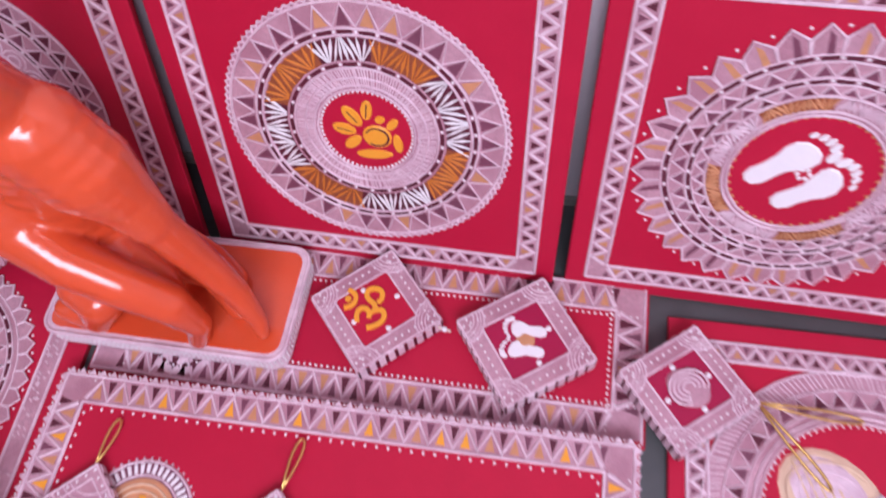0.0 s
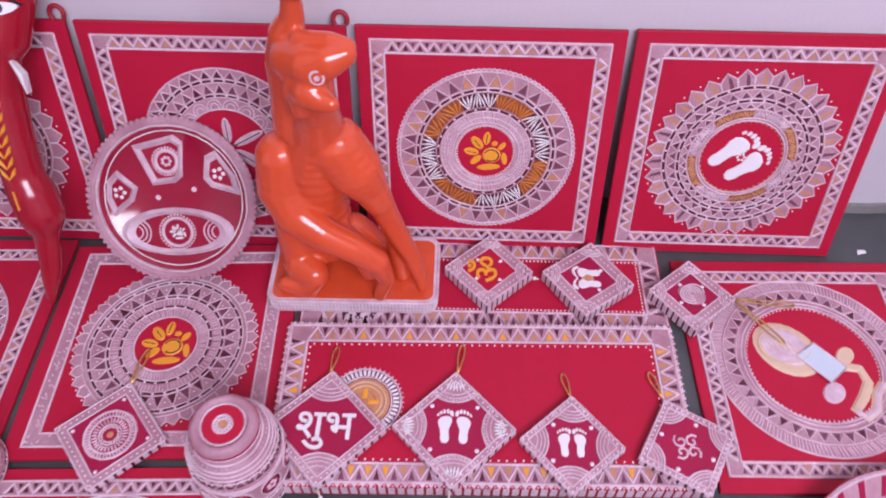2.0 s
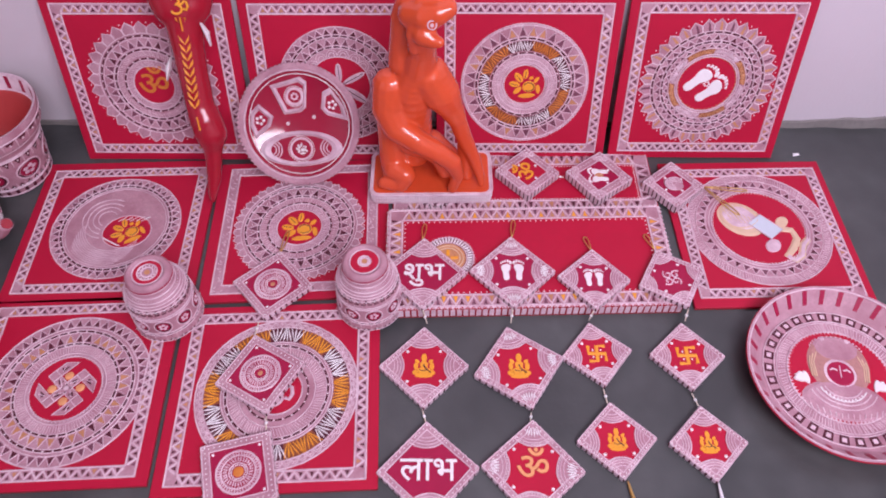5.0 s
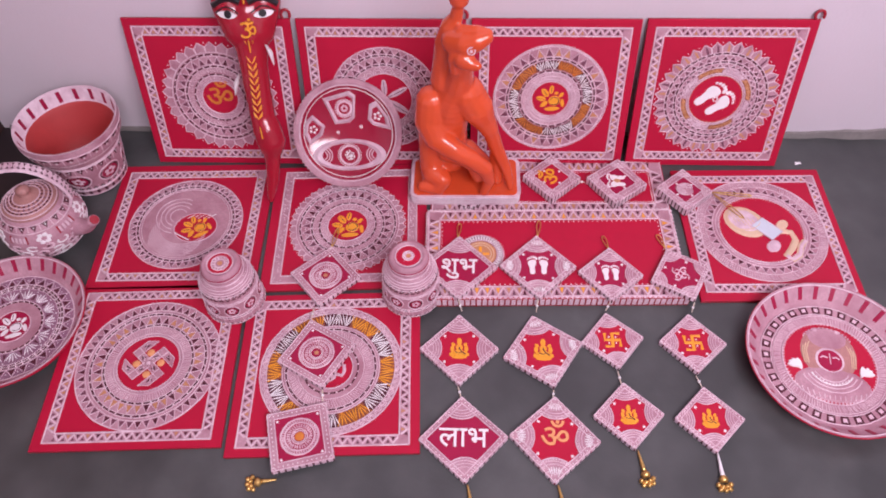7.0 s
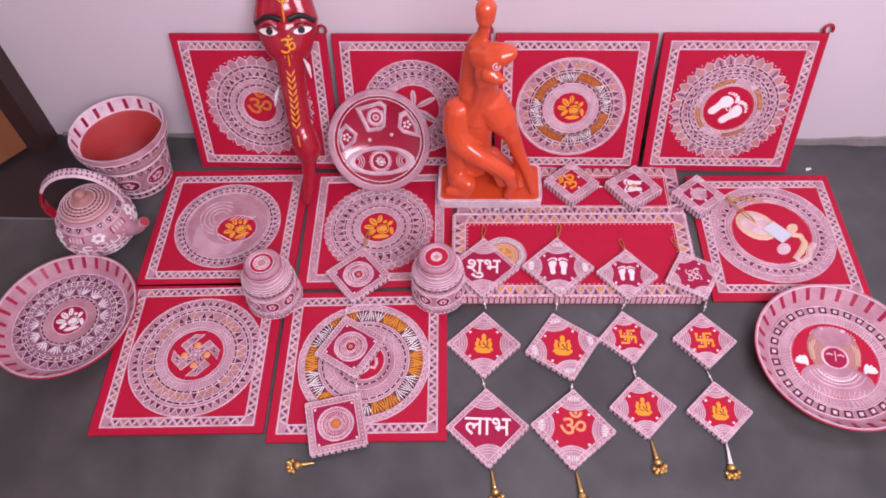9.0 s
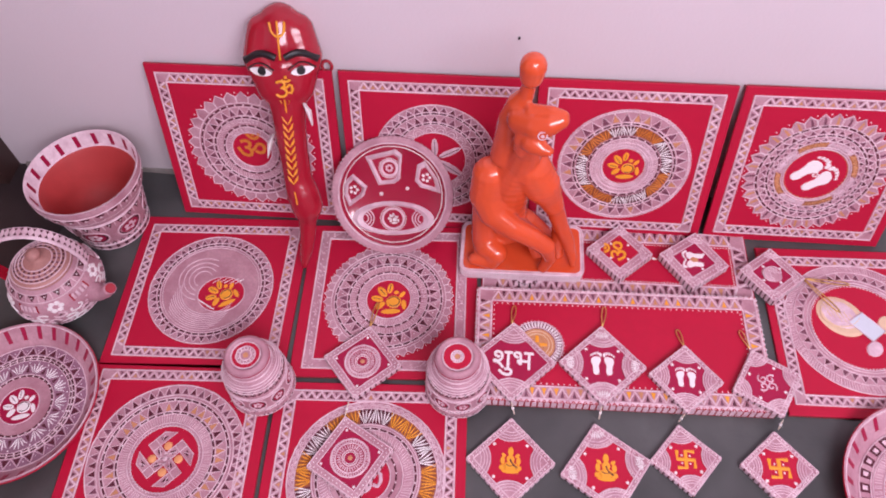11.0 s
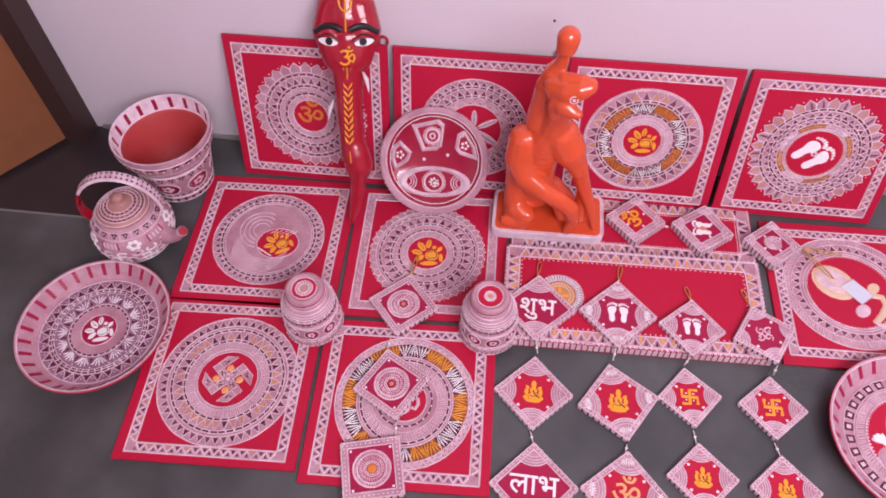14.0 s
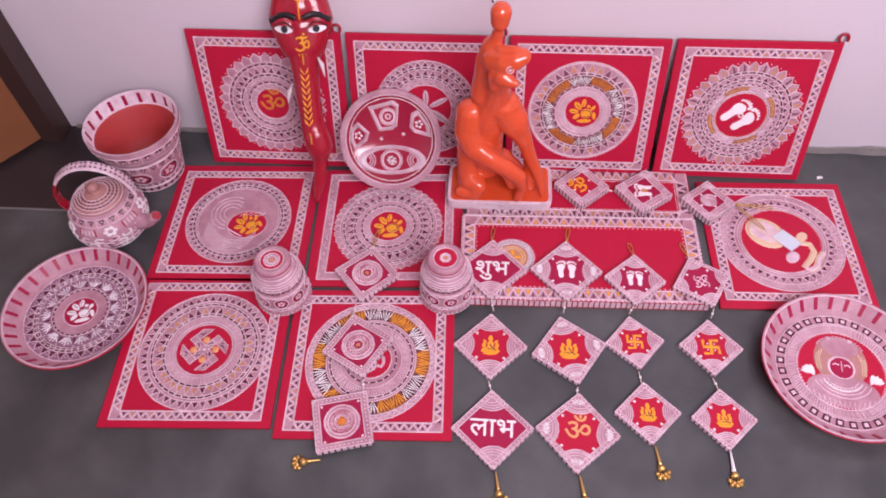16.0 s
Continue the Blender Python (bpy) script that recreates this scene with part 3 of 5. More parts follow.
        hatch(g, 0.057, 0.066, 90, z - 0.0002, 0.0)
        emblem(e, 0.033, top)
    elif style == "cross":      # rings round an ornate hooked cross
        g.ring(0.054, 0.122, top, z, WASH)
        ridge_rings(g, z, (0.121, 0.0024), (0.104, 0.0015), (0.099, 0.0014), (0.094, 0.0013), (0.0765, 0.0014), (0.072, 0.0013), (0.0575, 0.002))
        triangles(g, 0.1055, 0.119, 50, z)
        dashes(g, 0.0965, 44, z)
        triangles(g, 0.0778, 0.093, 36, z, fill=[DARK, TAN])
        dashes(g, 0.0742, 36, z)
        hatch(g, 0.059, 0.071, 110, z - 0.0002, 0.0)
        petals(g, -0.0545, -0.0515, 60, top)
        for q in range(4):
            a = q * math.pi / 2 + 0.80
            c, s = math.cos(a), math.sin(a)
            pt = lambda u, v: (u * c + v * s, u * s - v * c)
            arm = [pt(0.003, -0.0065), pt(0.036, -0.0065), pt(0.036, 0.024), pt(0.0225, 0.037), pt(0.0225, 0.0065), pt(0.003, 0.0065)]
            e.plate(arm[::-1], top, top + 0.001, WASH)
            for loop in (arm, [pt(0.0225, -0.0065), pt(0.0225, 0.0065), pt(0.036, 0.0065)], [pt(0.008, -0.002), pt(0.019, 0.003)], [pt(0.027, 0.012), pt(0.032, 0.021)]):
                e.ridge(loop, 0.0015, top + 0.0009, 0.0011, CLAY)
            e.plate([pt(0.012, -0.004), pt(0.020, 0.0), pt(0.012, 0.004)], top + 0.0009, top + 0.0014, DARK)
            e.plate([pt(0.026, 0.012), pt(0.033, 0.014), pt(0.027, 0.024)], top + 0.0009, top + 0.0014, DARK)
            e.bead(*pt(0.0145, 0.0145), 0.0068, top, 0.0018, PEACH, 12)
        e.bead(0, 0, 0.005, top, 0.0022, CLAY, 8)
    elif style == "fan_wide":   # wide fan ring, letter in the middle
        g.ring(0.036, 0.120, top, z, WASH)
        ridge_rings(g, z, (0.119, 0.0024), (0.108, 0.0014), (0.0815, 0.0015), (0.0775, 0.0013), (0.0725, 0.0014), (0.056, 0.0015), (0.037, 0.002))
        arches(g, 0.109, 0.1165, 60, z)
        for k in range(12):
            a0 = 2 * math.pi * k / 12 + 0.2
            fans(g, 0.0835, 0.1065, a0, a0 + 2 * math.pi / 12, 3, z, (WHITE, YELLOW)[k % 2])
        dashes(g, 0.075, 34, z)
        hatch(g, 0.058, 0.071, 100, z - 0.0002, 0.05)
        dashes(g, 0.046, 22, z)
        stroke_glyph(e, OM, 0.027, 0.006, top, CLAY)
    elif style == "oval":       # broad ring round an abstract figure
        g.ring(0.078, 0.121, top, z, WASH)
        ridge_rings(g, z, (0.120, 0.002), (0.105, 0.0013), (0.0895, 0.0013), (0.0835, 0.0015), (0.079, 0.002))
        hatch(g, 0.1065, 0.1185, 170, z - 0.0002, 0.03)
        triangles(g, 0.091, 0.1035, 40, z)
        for k in range(90):
            dots.bead(*polar(0.0765, 2 * math.pi * k / 90), 0.0012, top, 0.0011, WHITE, 5)
    part("mandala", g, ob, "pinkish-white raised clay mandala")
    if e.v:
        part("centre_motif", e, ob, "painted motif in the middle")
    if dots.v:
        tagged(part("dots", dots, ob), kind="stuff")
    for f in feet:
        if f.v:
            part("footprint", f, ob, "white painted footprint")


def standing(x, y0, dy, w, h=0.305, yaw=0.0):
    """Pose of a board that leans back: its foot on the floor at y0, its head further back by dy."""
    lean = math.degrees(math.asin(dy / h))
    return pose(x, y0, 0.0, 90 - lean, 0, yaw) @ pose(0, h / 2, 0)


LEAN = "leaning on the wall"
for x, y0, dy, w, style, hook, label in (
        (-0.616, 0.402, 0.084, 0.314, "om_petals", 0.15, "crimson board with petalled clay mandala, leaning on the wall"),
        (-0.293, 0.402, 0.084, 0.312, "rings", 0.15, "crimson board with ringed clay mandala, leaning on the wall"),
        (0.026, 0.408, 0.079, 0.306, "fan", None, "crimson board with yellow and white fan mandala, against the wall"),
        (0.340, 0.412, 0.076, 0.302, "sunburst", 0.148, "crimson board with white footprints in sunburst mandala, against the wall")):
    ob = board(standing(x, y0, dy, w), w, 0.305, label, "leaning boards", hook)
    add_border(ob, w - 0.03, 0.277, 0.0185, fill=[DARK, TAN])
    mandala(ob, style, 0.0, -0.004)
    if style == "om_petals":
        o = lettering("letter", "\u0950", 0.062, pose(0, -0.004, BOARD_T + 0.0008, 0, 0, 0), OCHRE, ob, 0)

for x, y, rot, w, h, bw, bh, style, mx, my, label in (
        (-0.676, 0.232, 2.3, 0.312, 0.306, 0.280, 0.271, "crescent", 0.0, 0.0, "crimson board with swirling clay mandala, lying on the floor"),
        (-0.360, 0.237, 3.0, 0.305, 0.302, 0.268, 0.275, "sunflower", 0.0, -0.004, "crimson board with sunflower clay mandala, lying on the floor"),
        (-0.671, -0.069, 3.2, 0.305, 0.310, 0.271, 0.286, "cross", 0.006, -0.004, "crimson board with ringed mandala and hooked cross, on the floor"),
        (-0.357, -0.0745, 3.0, 0.307, 0.300, 0.276, 0.274, "fan_wide", 0.004, 0.0, "crimson board with yellow fan mandala, lying on the floor"),
        (0.4285, 0.235, 1.6, 0.292, 0.312, 0.267, 0.278, "oval", -0.002, 0.004, "crimson board with abstract figure in clay ring, on the floor")):
    ob = board(pose(x, y, 0.0, 0, 0, rot), w, h, label, "boards on the floor")
    add_border(ob, bw, bh, 0.0185, fill=[DARK, DARK, TAN], plain=style == "sunflower")
    mandala(ob, style, mx, my)
    if style == "oval":
        g = Geo()
        z = BOARD_T
        blob(g, -0.028, 0.022, 0.042, 0.034, 2.4, z, 0.0014, CREAM, 20)
        blob(g, -0.030, 0.026, 0.032, 0.024, 2.4, z + 0.0013, 0.0008, CLAY, 18)
        g.plate([(-0.020, 0.012), (0.012, -0.024), (0.036, -0.004), (0.006, 0.030)], z + 0.001, z + 0.0028, PALE_BLUE, 0.05)
        blob(g, 0.012, -0.036, 0.016, 0.012, 0.8, z, 0.0018, CLAY, 14)
        blob(g, 0.040, 0.014, 0.014, 0.010, 0.8, z, 0.0018, CREAM, 14)
        g.ridge([(0.03, 0.0), (0.052, -0.004), (0.056, -0.022), (0.044, -0.042), (0.030, -0.058), (0.040, -0.068), (0.054, -0.058), (0.062, -0.036), (0.074, -0.024)], 0.013, z, 0.0024, CREAM)
        g.ridge([(0.030, -0.058), (0.040, -0.068), (0.054, -0.058), (0.062, -0.036), (0.074, -0.024)], 0.009, z + 0.0006, 0.0024, CLAY)
        for r in (0.010, 0.017, 0.024):
            g.ridge([(-0.03 + r * 1.3 * math.cos(a / 4), 0.026 + r * math.sin(a / 4)) for a in range(2, 25)], 0.0018, z + 0.0019, 0.0011, (CLAY, CREAM)[r > 0.02])
        g.ridge([(-0.020, 0.012), (0.012, -0.024), (0.036, -0.004), (0.006, 0.030)], 0.002, z + 0.0026, 0.001, CLAY, closed=True)
        for q in range(6):
            g.ridge([(-0.055 + 0.008 * q, 0.046 - 0.004 * q), (-0.045 + 0.008 * q, 0.020 - 0.004 * q)], 0.002, z + 0.0018, 0.001, CREAM)
        part("figure_motif", g, ob, "flat abstract figure in cream, tan and pale blue")

# long name board on a thick block, and a flat one behind it
E_T = 0.024
ob = board(pose(0.028, 0.164, 0, 0, 0, 1.7), 0.466, 0.203, "long crimson name board on a thick block, orange zigzag border", "long boards", t=E_T)
add_border(ob, 0.460, 0.197, 0.024, t=E_T, fill=[TAN, YELLOW, TAN], step=0.019, teeth=True, beads=True)
g = Geo(lambda x, y, z: (-0.132 + x, -0.004 + y, z))
g.ring(0.026, 0.0415, E_T, E_T + 0.001, MID, 48)
circle_ridge(g, 0.0415, 0.0024, E_T + 0.0006, n=64)
for k in range(46):
    a = 2 * math.pi * k / 46
    g.ridge([polar(0.0325, a), polar(0.0395, a)], 0.0030, E_T + 0.001, 0.001, WHITE)
    g.bead(*polar(0.0440, a), 0.0012, E_T, 0.0012, CLAY, 5)
circle_ridge(g, 0.0310, 0.002, E_T + 0.0008, n=48)
g.ring(0.012, 0.0295, E_T, E_T + 0.0012, TAN, 40)
for r in (0.0195, 0.0245):
    circle_ridge(g, r, 0.0016, E_T + 0.001, mat=CREAM, n=40)
for k in range(4):
    g.ridge([polar(0.004, k * math.pi / 2), polar(0.016, k * math.pi / 2)], 0.006, E_T + 0.001, 0.001, YELLOW)
g.disc(0.0118, E_T, E_T + 0.0008, TAN, 24)
part("round_motif", g, ob, "small round motif in white and tan")
g = Geo()
for side, n in ((0, 46), (1, 20), (2, 46), (3, 20)):
    for k in range(n):
        L = 0.466 if side % 2 == 0 else 0.203
        s = -L / 2 + (k + 0.5) * L / n
        w = L / n * 0.36
        d = (0.1015 if side % 2 == 0 else 0.233) + 0.0006
        sg = -1 if side < 2 else 1
        if side % 2 == 0:
            box(g, s - w, s + w, min(sg * d, sg * (d - 0.002)), max(sg * d, sg * (d - 0.002)), 0.004, 0.021, CLAY)
        else:
            box(g, min(-sg * d, -sg * (d - 0.002)), max(-sg * d, -sg * (d - 0.002)), s - w, s + w, 0.004, 0.021, CLAY)
part("side_stripes", g, ob, "pinkish-white clay dashes along the edge")

ob = board(pose(0.03, 0.3385, 0, 0, 0, 1.0), 0.466, 0.140, "flat crimson name board with beaded clay border", "long boards")
add_border(ob, 0.462, 0.136, 0.026, fill=[TAN, DARK, TAN], step=0.019, teeth=False, beads=True)
g = Geo(lambda x, y, z: (-0.155 + x, -0.030 + y, z))
g.ring(0.018, 0.034, BOARD_T, BOARD_T + 0.001, CLAY, 40)
dashes(g, 0.026, 24, BOARD_T + 0.001)
part("round_motif", g, ob, "small round clay motif")


# ---- hanging tiles ----
def tile(x, y, z, side, rot, t, centre, label, rich=True, curved=True):
    """A square tile laid point-up: clay rim, quarter-round fans in its corners, a crimson star with a motif."""
    ob = thing("hanging_tile", pose(x, y, z, 0, 0, rot), label, "ornament", "hanging tiles")
    h = side / 2
    g = Geo()
    box(g, -h, h, -h, h, 0, t, MAGENTA if centre in (None, 'disc', 'feet', 'feet_side', 'curls', 'shell') else RED, 0.001, DARK)
    part("tile_body", g, ob)
    g = Geo()
    band = 0.185 * side if t > 0.012 else 0.085 * side if curved else 0.12 * side
    rect = lambda a: [(-a, -a), (a, -a), (a, a), (-a, a)]
    o, i = rect(h), rect(h - band)
    for k in range(4):
        g.plate([o[k], o[(k + 1) % 4], i[(k + 1) % 4], i[k]], t, t + 0.001, WASH)
        for c, w in ((rect(h - 0.001), 0.002), (rect(h - band), 0.0016)):
            g.ridge([c[k], c[(k + 1) % 4]], w, t + 0.0008, 0.001, CLAY)
        (ax, ay), (bx, by) = o[k], o[(k + 1) % 4]
        n = 9
        for q in range(n):
            s0, s1 = (q + 0.15) / n, (q + 0.8) / n
            nx, ny = (by - ay) / side * 0.0008, -(bx - ax) / side * 0.0008
            p0, p1 = (ax + (bx - ax) * s0, ay + (by - ay) * s0), (ax + (bx - ax) * s1, ay + (by - ay) * s1)
            ids = [g.vert(p0[0] + nx, p0[1] + ny, 0.001), g.vert(p1[0] + nx, p1[1] + ny, 0.001), g.vert(p1[0] + nx, p1[1] + ny, t), g.vert(p0[0] + nx, p0[1] + ny, t)]
            g.face(ids, CLAY)
            back = [g.vert(p0[0] - nx, p0[1] - ny, 0.001), g.vert(p1[0] - nx, p1[1] - ny, 0.001), g.vert(p1[0] - nx, p1[1] - ny, t), g.vert(p0[0] - nx, p0[1] - ny, t)]
            for a, b in ((0, 1), (1, 2), (2, 3), (3, 0)):
                g.face([ids[b], ids[a], back[a], back[b]], CLAY)
        m = 13
        for q in range(m):
            s = (q + 0.5) / m
            px, py = (ax + (bx - ax) * s), (ay + (by - ay) * s)
            f = 1 - 0.5 * band / h
            g.bead(px * f if abs(px) >= h - 1e-6 else px, py * f if abs(py) >= h - 1e-6 else py, 0.0012, t + 0.001, 0.0009, WHITE, 5)
    if curved:
        R = (0.27 if t > 0.012 else 0.34 if centre == 'curls' else 0.385) * side
        for k in ((0, 2) if centre is None else range(4)):
            cxx, cyy = o[k]
            a0 = math.pi / 2 * k
            n = 9
            arcp = [(cxx * 0.98 + R * math.cos(a0 + math.pi / 2 * q / n), cyy * 0.98 + R * math.sin(a0 + math.pi / 2 * q / n)) for q in range(n + 1)]
            g.plate([(cxx * 0.98, cyy * 0.98)] + arcp, t, t + 0.0009, WASH)
            for f, w in ((0.98, 0.0016), (0.86, 0.0012), (0.74, 0.0012)) + (() if rich else ((0.6, 0.0012),)):
                g.ridge([(cxx * 0.98 + (px - cxx * 0.98) * f, cyy * 0.98 + (py - cyy * 0.98) * f) for px, py in arcp], w, t + 0.0007, 0.0011, CLAY)
            if rich:
                for q in range(2, n - 1):
                    px, py = arcp[q]
                    ex, ey = px - cxx, py - cyy
                    g.ridge([(cxx + ex * 0.34, cyy + ey * 0.34), (cxx + ex * 0.52, cyy + ey * 0.52), (cxx + ex * 0.64, cyy + ey * 0.64)], 0.0027, t + 0.0012, 0.0014, WHITE, taper=True)
                for q in range(14):
                    a = a0 + math.pi / 2 * (q + 0.5) / 14
                    g.bead(cxx * 0.98 + R * 0.92 * math.cos(a), cyy * 0.98 + R * 0.92 * math.sin(a), 0.0009, t + 0.0008, 0.0009, WHITE, 5)
        for q in range(0 if centre is None else 4):
            px, py = polar(h - band - 0.0045, math.pi / 2 * q)
            g.bead(px, py, 0.0026, t, 0.0016, WHITE, 8)
    part("clay_rim", g, ob, "pinkish-white clay rim with beads")
    turn = -radians(rot)
    e = Geo()
    if centre == "emblem":
        emblem(e, 0.225 * side, t, turn=turn, crown=True)
    elif centre == "cross":
        stroke_glyph(e, HOOKED_CROSS, 0.21 * side, 0.075 * side, t, YELLOW, turn=turn)
        for q in range(4):
            e.bead(*polar(0.11 * side, turn + math.pi / 4 + math.pi / 2 * q), 0.0016, t, 0.0016, WHITE, 6)
    elif centre == "feet":
        ca, sa = math.cos(turn), math.sin(turn)
        for f in (1, -1):
            fg = Geo()
            foot(fg, 0.185 * side, t, WHITE, -f * 0.105 * side * ca, -f * 0.105 * side * sa, turn, f)
            part('footprint', fg, ob, 'white painted footprint')
    elif centre == "feet_side":
        ca, sa = math.cos(turn), math.sin(turn)
        for f in (1, -1):
            fg = Geo()
            foot(fg, 0.2 * side, t, WHITE, f * 0.105 * side * sa, -f * 0.105 * side * ca, turn + math.pi / 2, -f)
            part('footprint', fg, ob, 'white painted footprint')
        e.bead(0, 0, 0.008, t, 0.002, TAN, 10)
    elif centre == "curls":
        for q in range(4):
            a = turn + math.pi / 4 + q * math.pi / 2
            x0, y0 = polar(0.11 * side, a)
            e.ridge([(x0 + (0.10 - 0.008 * s) * side * math.cos(a + s * 0.7), y0 + (0.10 - 0.008 * s) * side * math.sin(a + s * 0.7)) for s in range(11)], 0.0026, t, 0.0015, CLAY)
    elif centre == "disc":
        for r, w in ((0.31, 0.003), (0.24, 0.0024), (0.13, 0.0022)):
            circle_ridge(e, r * side, w, t, 0.0018, CLAY, 48)
        for r, n in ((0.275, 44), (0.185, 30)):
            for k in range(n):
                a = 2 * math.pi * k / n
                e.ridge([polar((r - 0.03) * side, a), polar((r + 0.03) * side, a + 0.03)], 0.0022, t, 0.0014, CLAY)
        for k in range(20):
            e.bead(*polar(0.1 * side, 2 * math.pi * k / 20), 0.0013, t, 0.0013, WHITE, 5)
        e.bead(0, 0, 0.0075 if "edge" in label else 0.004, t, 0.0012, OCHRE if "edge" in label else TAN, 10)
        for q in range(4):
            e.bead(*polar(0.47 * side, math.pi / 4 + math.pi / 2 * q), 0.0024, t, 0.0016, WHITE, 6)
    elif centre == "shell":
        blob(e, 0, 0, 0.235 * side, 0.185 * side, turn - 0.5, t, 0.0025, WASH, 20)
        for r in (0.06, 0.11, 0.16, 0.21):
            e.ridge([(r * side * math.cos(turn + a / 3), 0.85 * r * side * math.sin(turn + a / 3)) for a in range(16)], 0.0018, t + 0.0022, 0.001, CLAY)
    if e.v:
        part("centre_motif", e, ob)
    return ob


def letters_on(ob, body, size, rot, t, mat, sink=0.0):
    lettering("lettering", body, size, pose(0, 0, t + 0.0012, 0, 0, -rot) @ pose(0, sink, 0), mat, ob, t)


E_TOP = 0.0262
TILES = (
    # x, y, z, side, turn of the tile, thickness, motif, label, rich fans
    (-0.143, 0.12, E_TOP, 0.097, 45, 0.008, None, "diamond tile lettered in white on magenta, first of its string", False),
    (-0.001, 0.124, E_TOP, 0.097, 45, 0.008, "feet", "diamond tile with white footprints and fan corners, on the name board", True),
    (0.127, 0.111, E_TOP, 0.081, 42, 0.008, "feet", "small diamond tile with white footprints, on the name board", False),
    (0.25, 0.113, E_TOP, 0.080, 62, 0.008, "curls", "small diamond tile with curled clay flower, on the name board", False),
    (-0.1385, -0.033, 0.0, 0.095, 46, 0.009, "emblem", "diamond tile with yellow leafy motif, on the grey floor", False),
    (0.0035, -0.032, 0.0, 0.098, 58, 0.009, "emblem", "fan-cornered diamond tile with yellow motif, on the grey floor", True),
    (0.1221, -0.0093, 0.0, 0.076, 52, 0.009, "cross", "small diamond tile with yellow hooked cross, beside a larger tile", False),
    (0.2574, -0.0115, 0.0, 0.080, 44, 0.009, "cross", "small diamond tile with yellow hooked cross, near the deep plate", False),
    (-0.1285, -0.1915, 0.0, 0.100, 48, 0.009, None, "diamond tile lettered in white on magenta, last of its string", False),
    (0.015, -0.188, 0.0, 0.101, 42, 0.009, "letter", "fan-cornered diamond tile with a pale yellow letter", True),
    (0.1345, -0.1455, 0.0, 0.080, 48, 0.009, "emblem", "small diamond tile with yellow motif, last of its string", False),
    (0.2615, -0.1485, 0.0, 0.078, 46, 0.009, "emblem", "small diamond tile with yellow motif and a pale tassel cord", False),
    (-0.385, 0.1085, BOARD_T + 0.002, 0.092, 42, 0.008, "disc", "magenta tile with beaded clay disc, lying across two boards", False),
    (-0.379, -0.051, BOARD_T + 0.0035, 0.094, 61, 0.008, "disc", "magenta tile with beaded clay disc, lying on the fan mandala", False),
    (-0.385, -0.199, BOARD_T + 0.002, 0.096, 15, 0.009, "disc", "magenta tile with beaded clay disc, over the board's edge", False),
    (0.036, 0.349, BOARD_T + 0.0022, 0.081, 43, 0.016, "letter_side", "thick diamond tile with striped edge and yellow letter", False),
    (0.163, 0.34, BOARD_T + 0.0022, 0.083, 37, 0.016, "feet_side", "thick diamond tile with striped edge and white footprints", False),
    (0.2915, 0.32, BOARD_T + 0.0022, 0.076, 40, 0.016, "shell", "thick diamond tile with a raised clay shell", False),
)
for x, y, z, side, rot, t, centre, label, rich in TILES:
    ob = tile(x, y, z, side, rot, t, centre, label, rich, centre != "disc")
    if centre is None:
        first = "first" in label
        letters_on(ob, "\u0936\u0941\u092d" if first else "\u0932\u093e\u092d", 0.047, rot, t, WHITE)
    elif centre == "letter":
        letters_on(ob, "\u0950", 0.052, rot, t, PEACH)
    elif centre == "letter_side":
        letters_on(ob, "\u0950", 0.048, rot - 90, t, YELLOW)


# ---- strings, loops and tassels ----
def tube(pts, r, mat, n=6, geo=None):
    g = geo or Geo()
    rows = []
    for i, p in enumerate(pts):
        a, b = Vector(pts[max(0, i - 1)]), Vector(pts[min(len(pts) - 1, i + 1)])
        d = (b - a).normalized()
        u = d.cross(Vector((0, 0, 1)) if abs(d.z) < 0.9 else Vector((1, 0, 0))).normalized()
        v = d.cross(u)
        rr = r[i] if isinstance(r, (list, tuple)) else r
        rows.append([g.vert(*(Vector(p) + rr * (u * math.cos(2 * math.pi * k / n) + v * math.sin(2 * math.pi * k / n)))) for k in range(n)])
    for a, b in zip(rows, rows[1:]):
        for k in range(n):
            g.face([a[k], b[k], b[(k + 1) % n], a[(k + 1) % n]], mat)
    g.face(rows[0], mat)
    g.face(rows[-1][::-1], mat)
    return g


def ball(g, c, r, mat, n=8, m=5, squash=1.0):
    rows = []
    for i in range(m + 1):
        a = math.pi * i / m
        rows.append([g.vert(c[0] + r * math.sin(a) * math.cos(2 * math.pi * k / n), c[1] + r * math.sin(a) * math.sin(2 * math.pi * k / n), c[2] + r * squash * math.cos(a)) for k in range(n)])
    for a, b in zip(rows, rows[1:]):
        for k in range(n):
            g.face([a[k], b[k], b[(k + 1) % n], a[(k + 1) % n]], mat)


def cord(p, q, sag=0.0, beads=1):
    g = tube([Vector(p).lerp(Vector(q), k / 6) + Vector((0, 0, -sag * math.sin(math.pi * k / 6))) for k in range(7)], 0.0011, THREAD)
    ob = solo("thread", g, Matrix(), "short ivory thread joining two hanging tiles", "thread", "threads", smooth=True)
    for k in range(beads):
        b = Geo()
        c = Vector(p).lerp(Vector(q), (k + 1) / (beads + 1))
        ball(b, c, 0.0026, WHITE)
        part("bead", b, ob, "white bead", True)


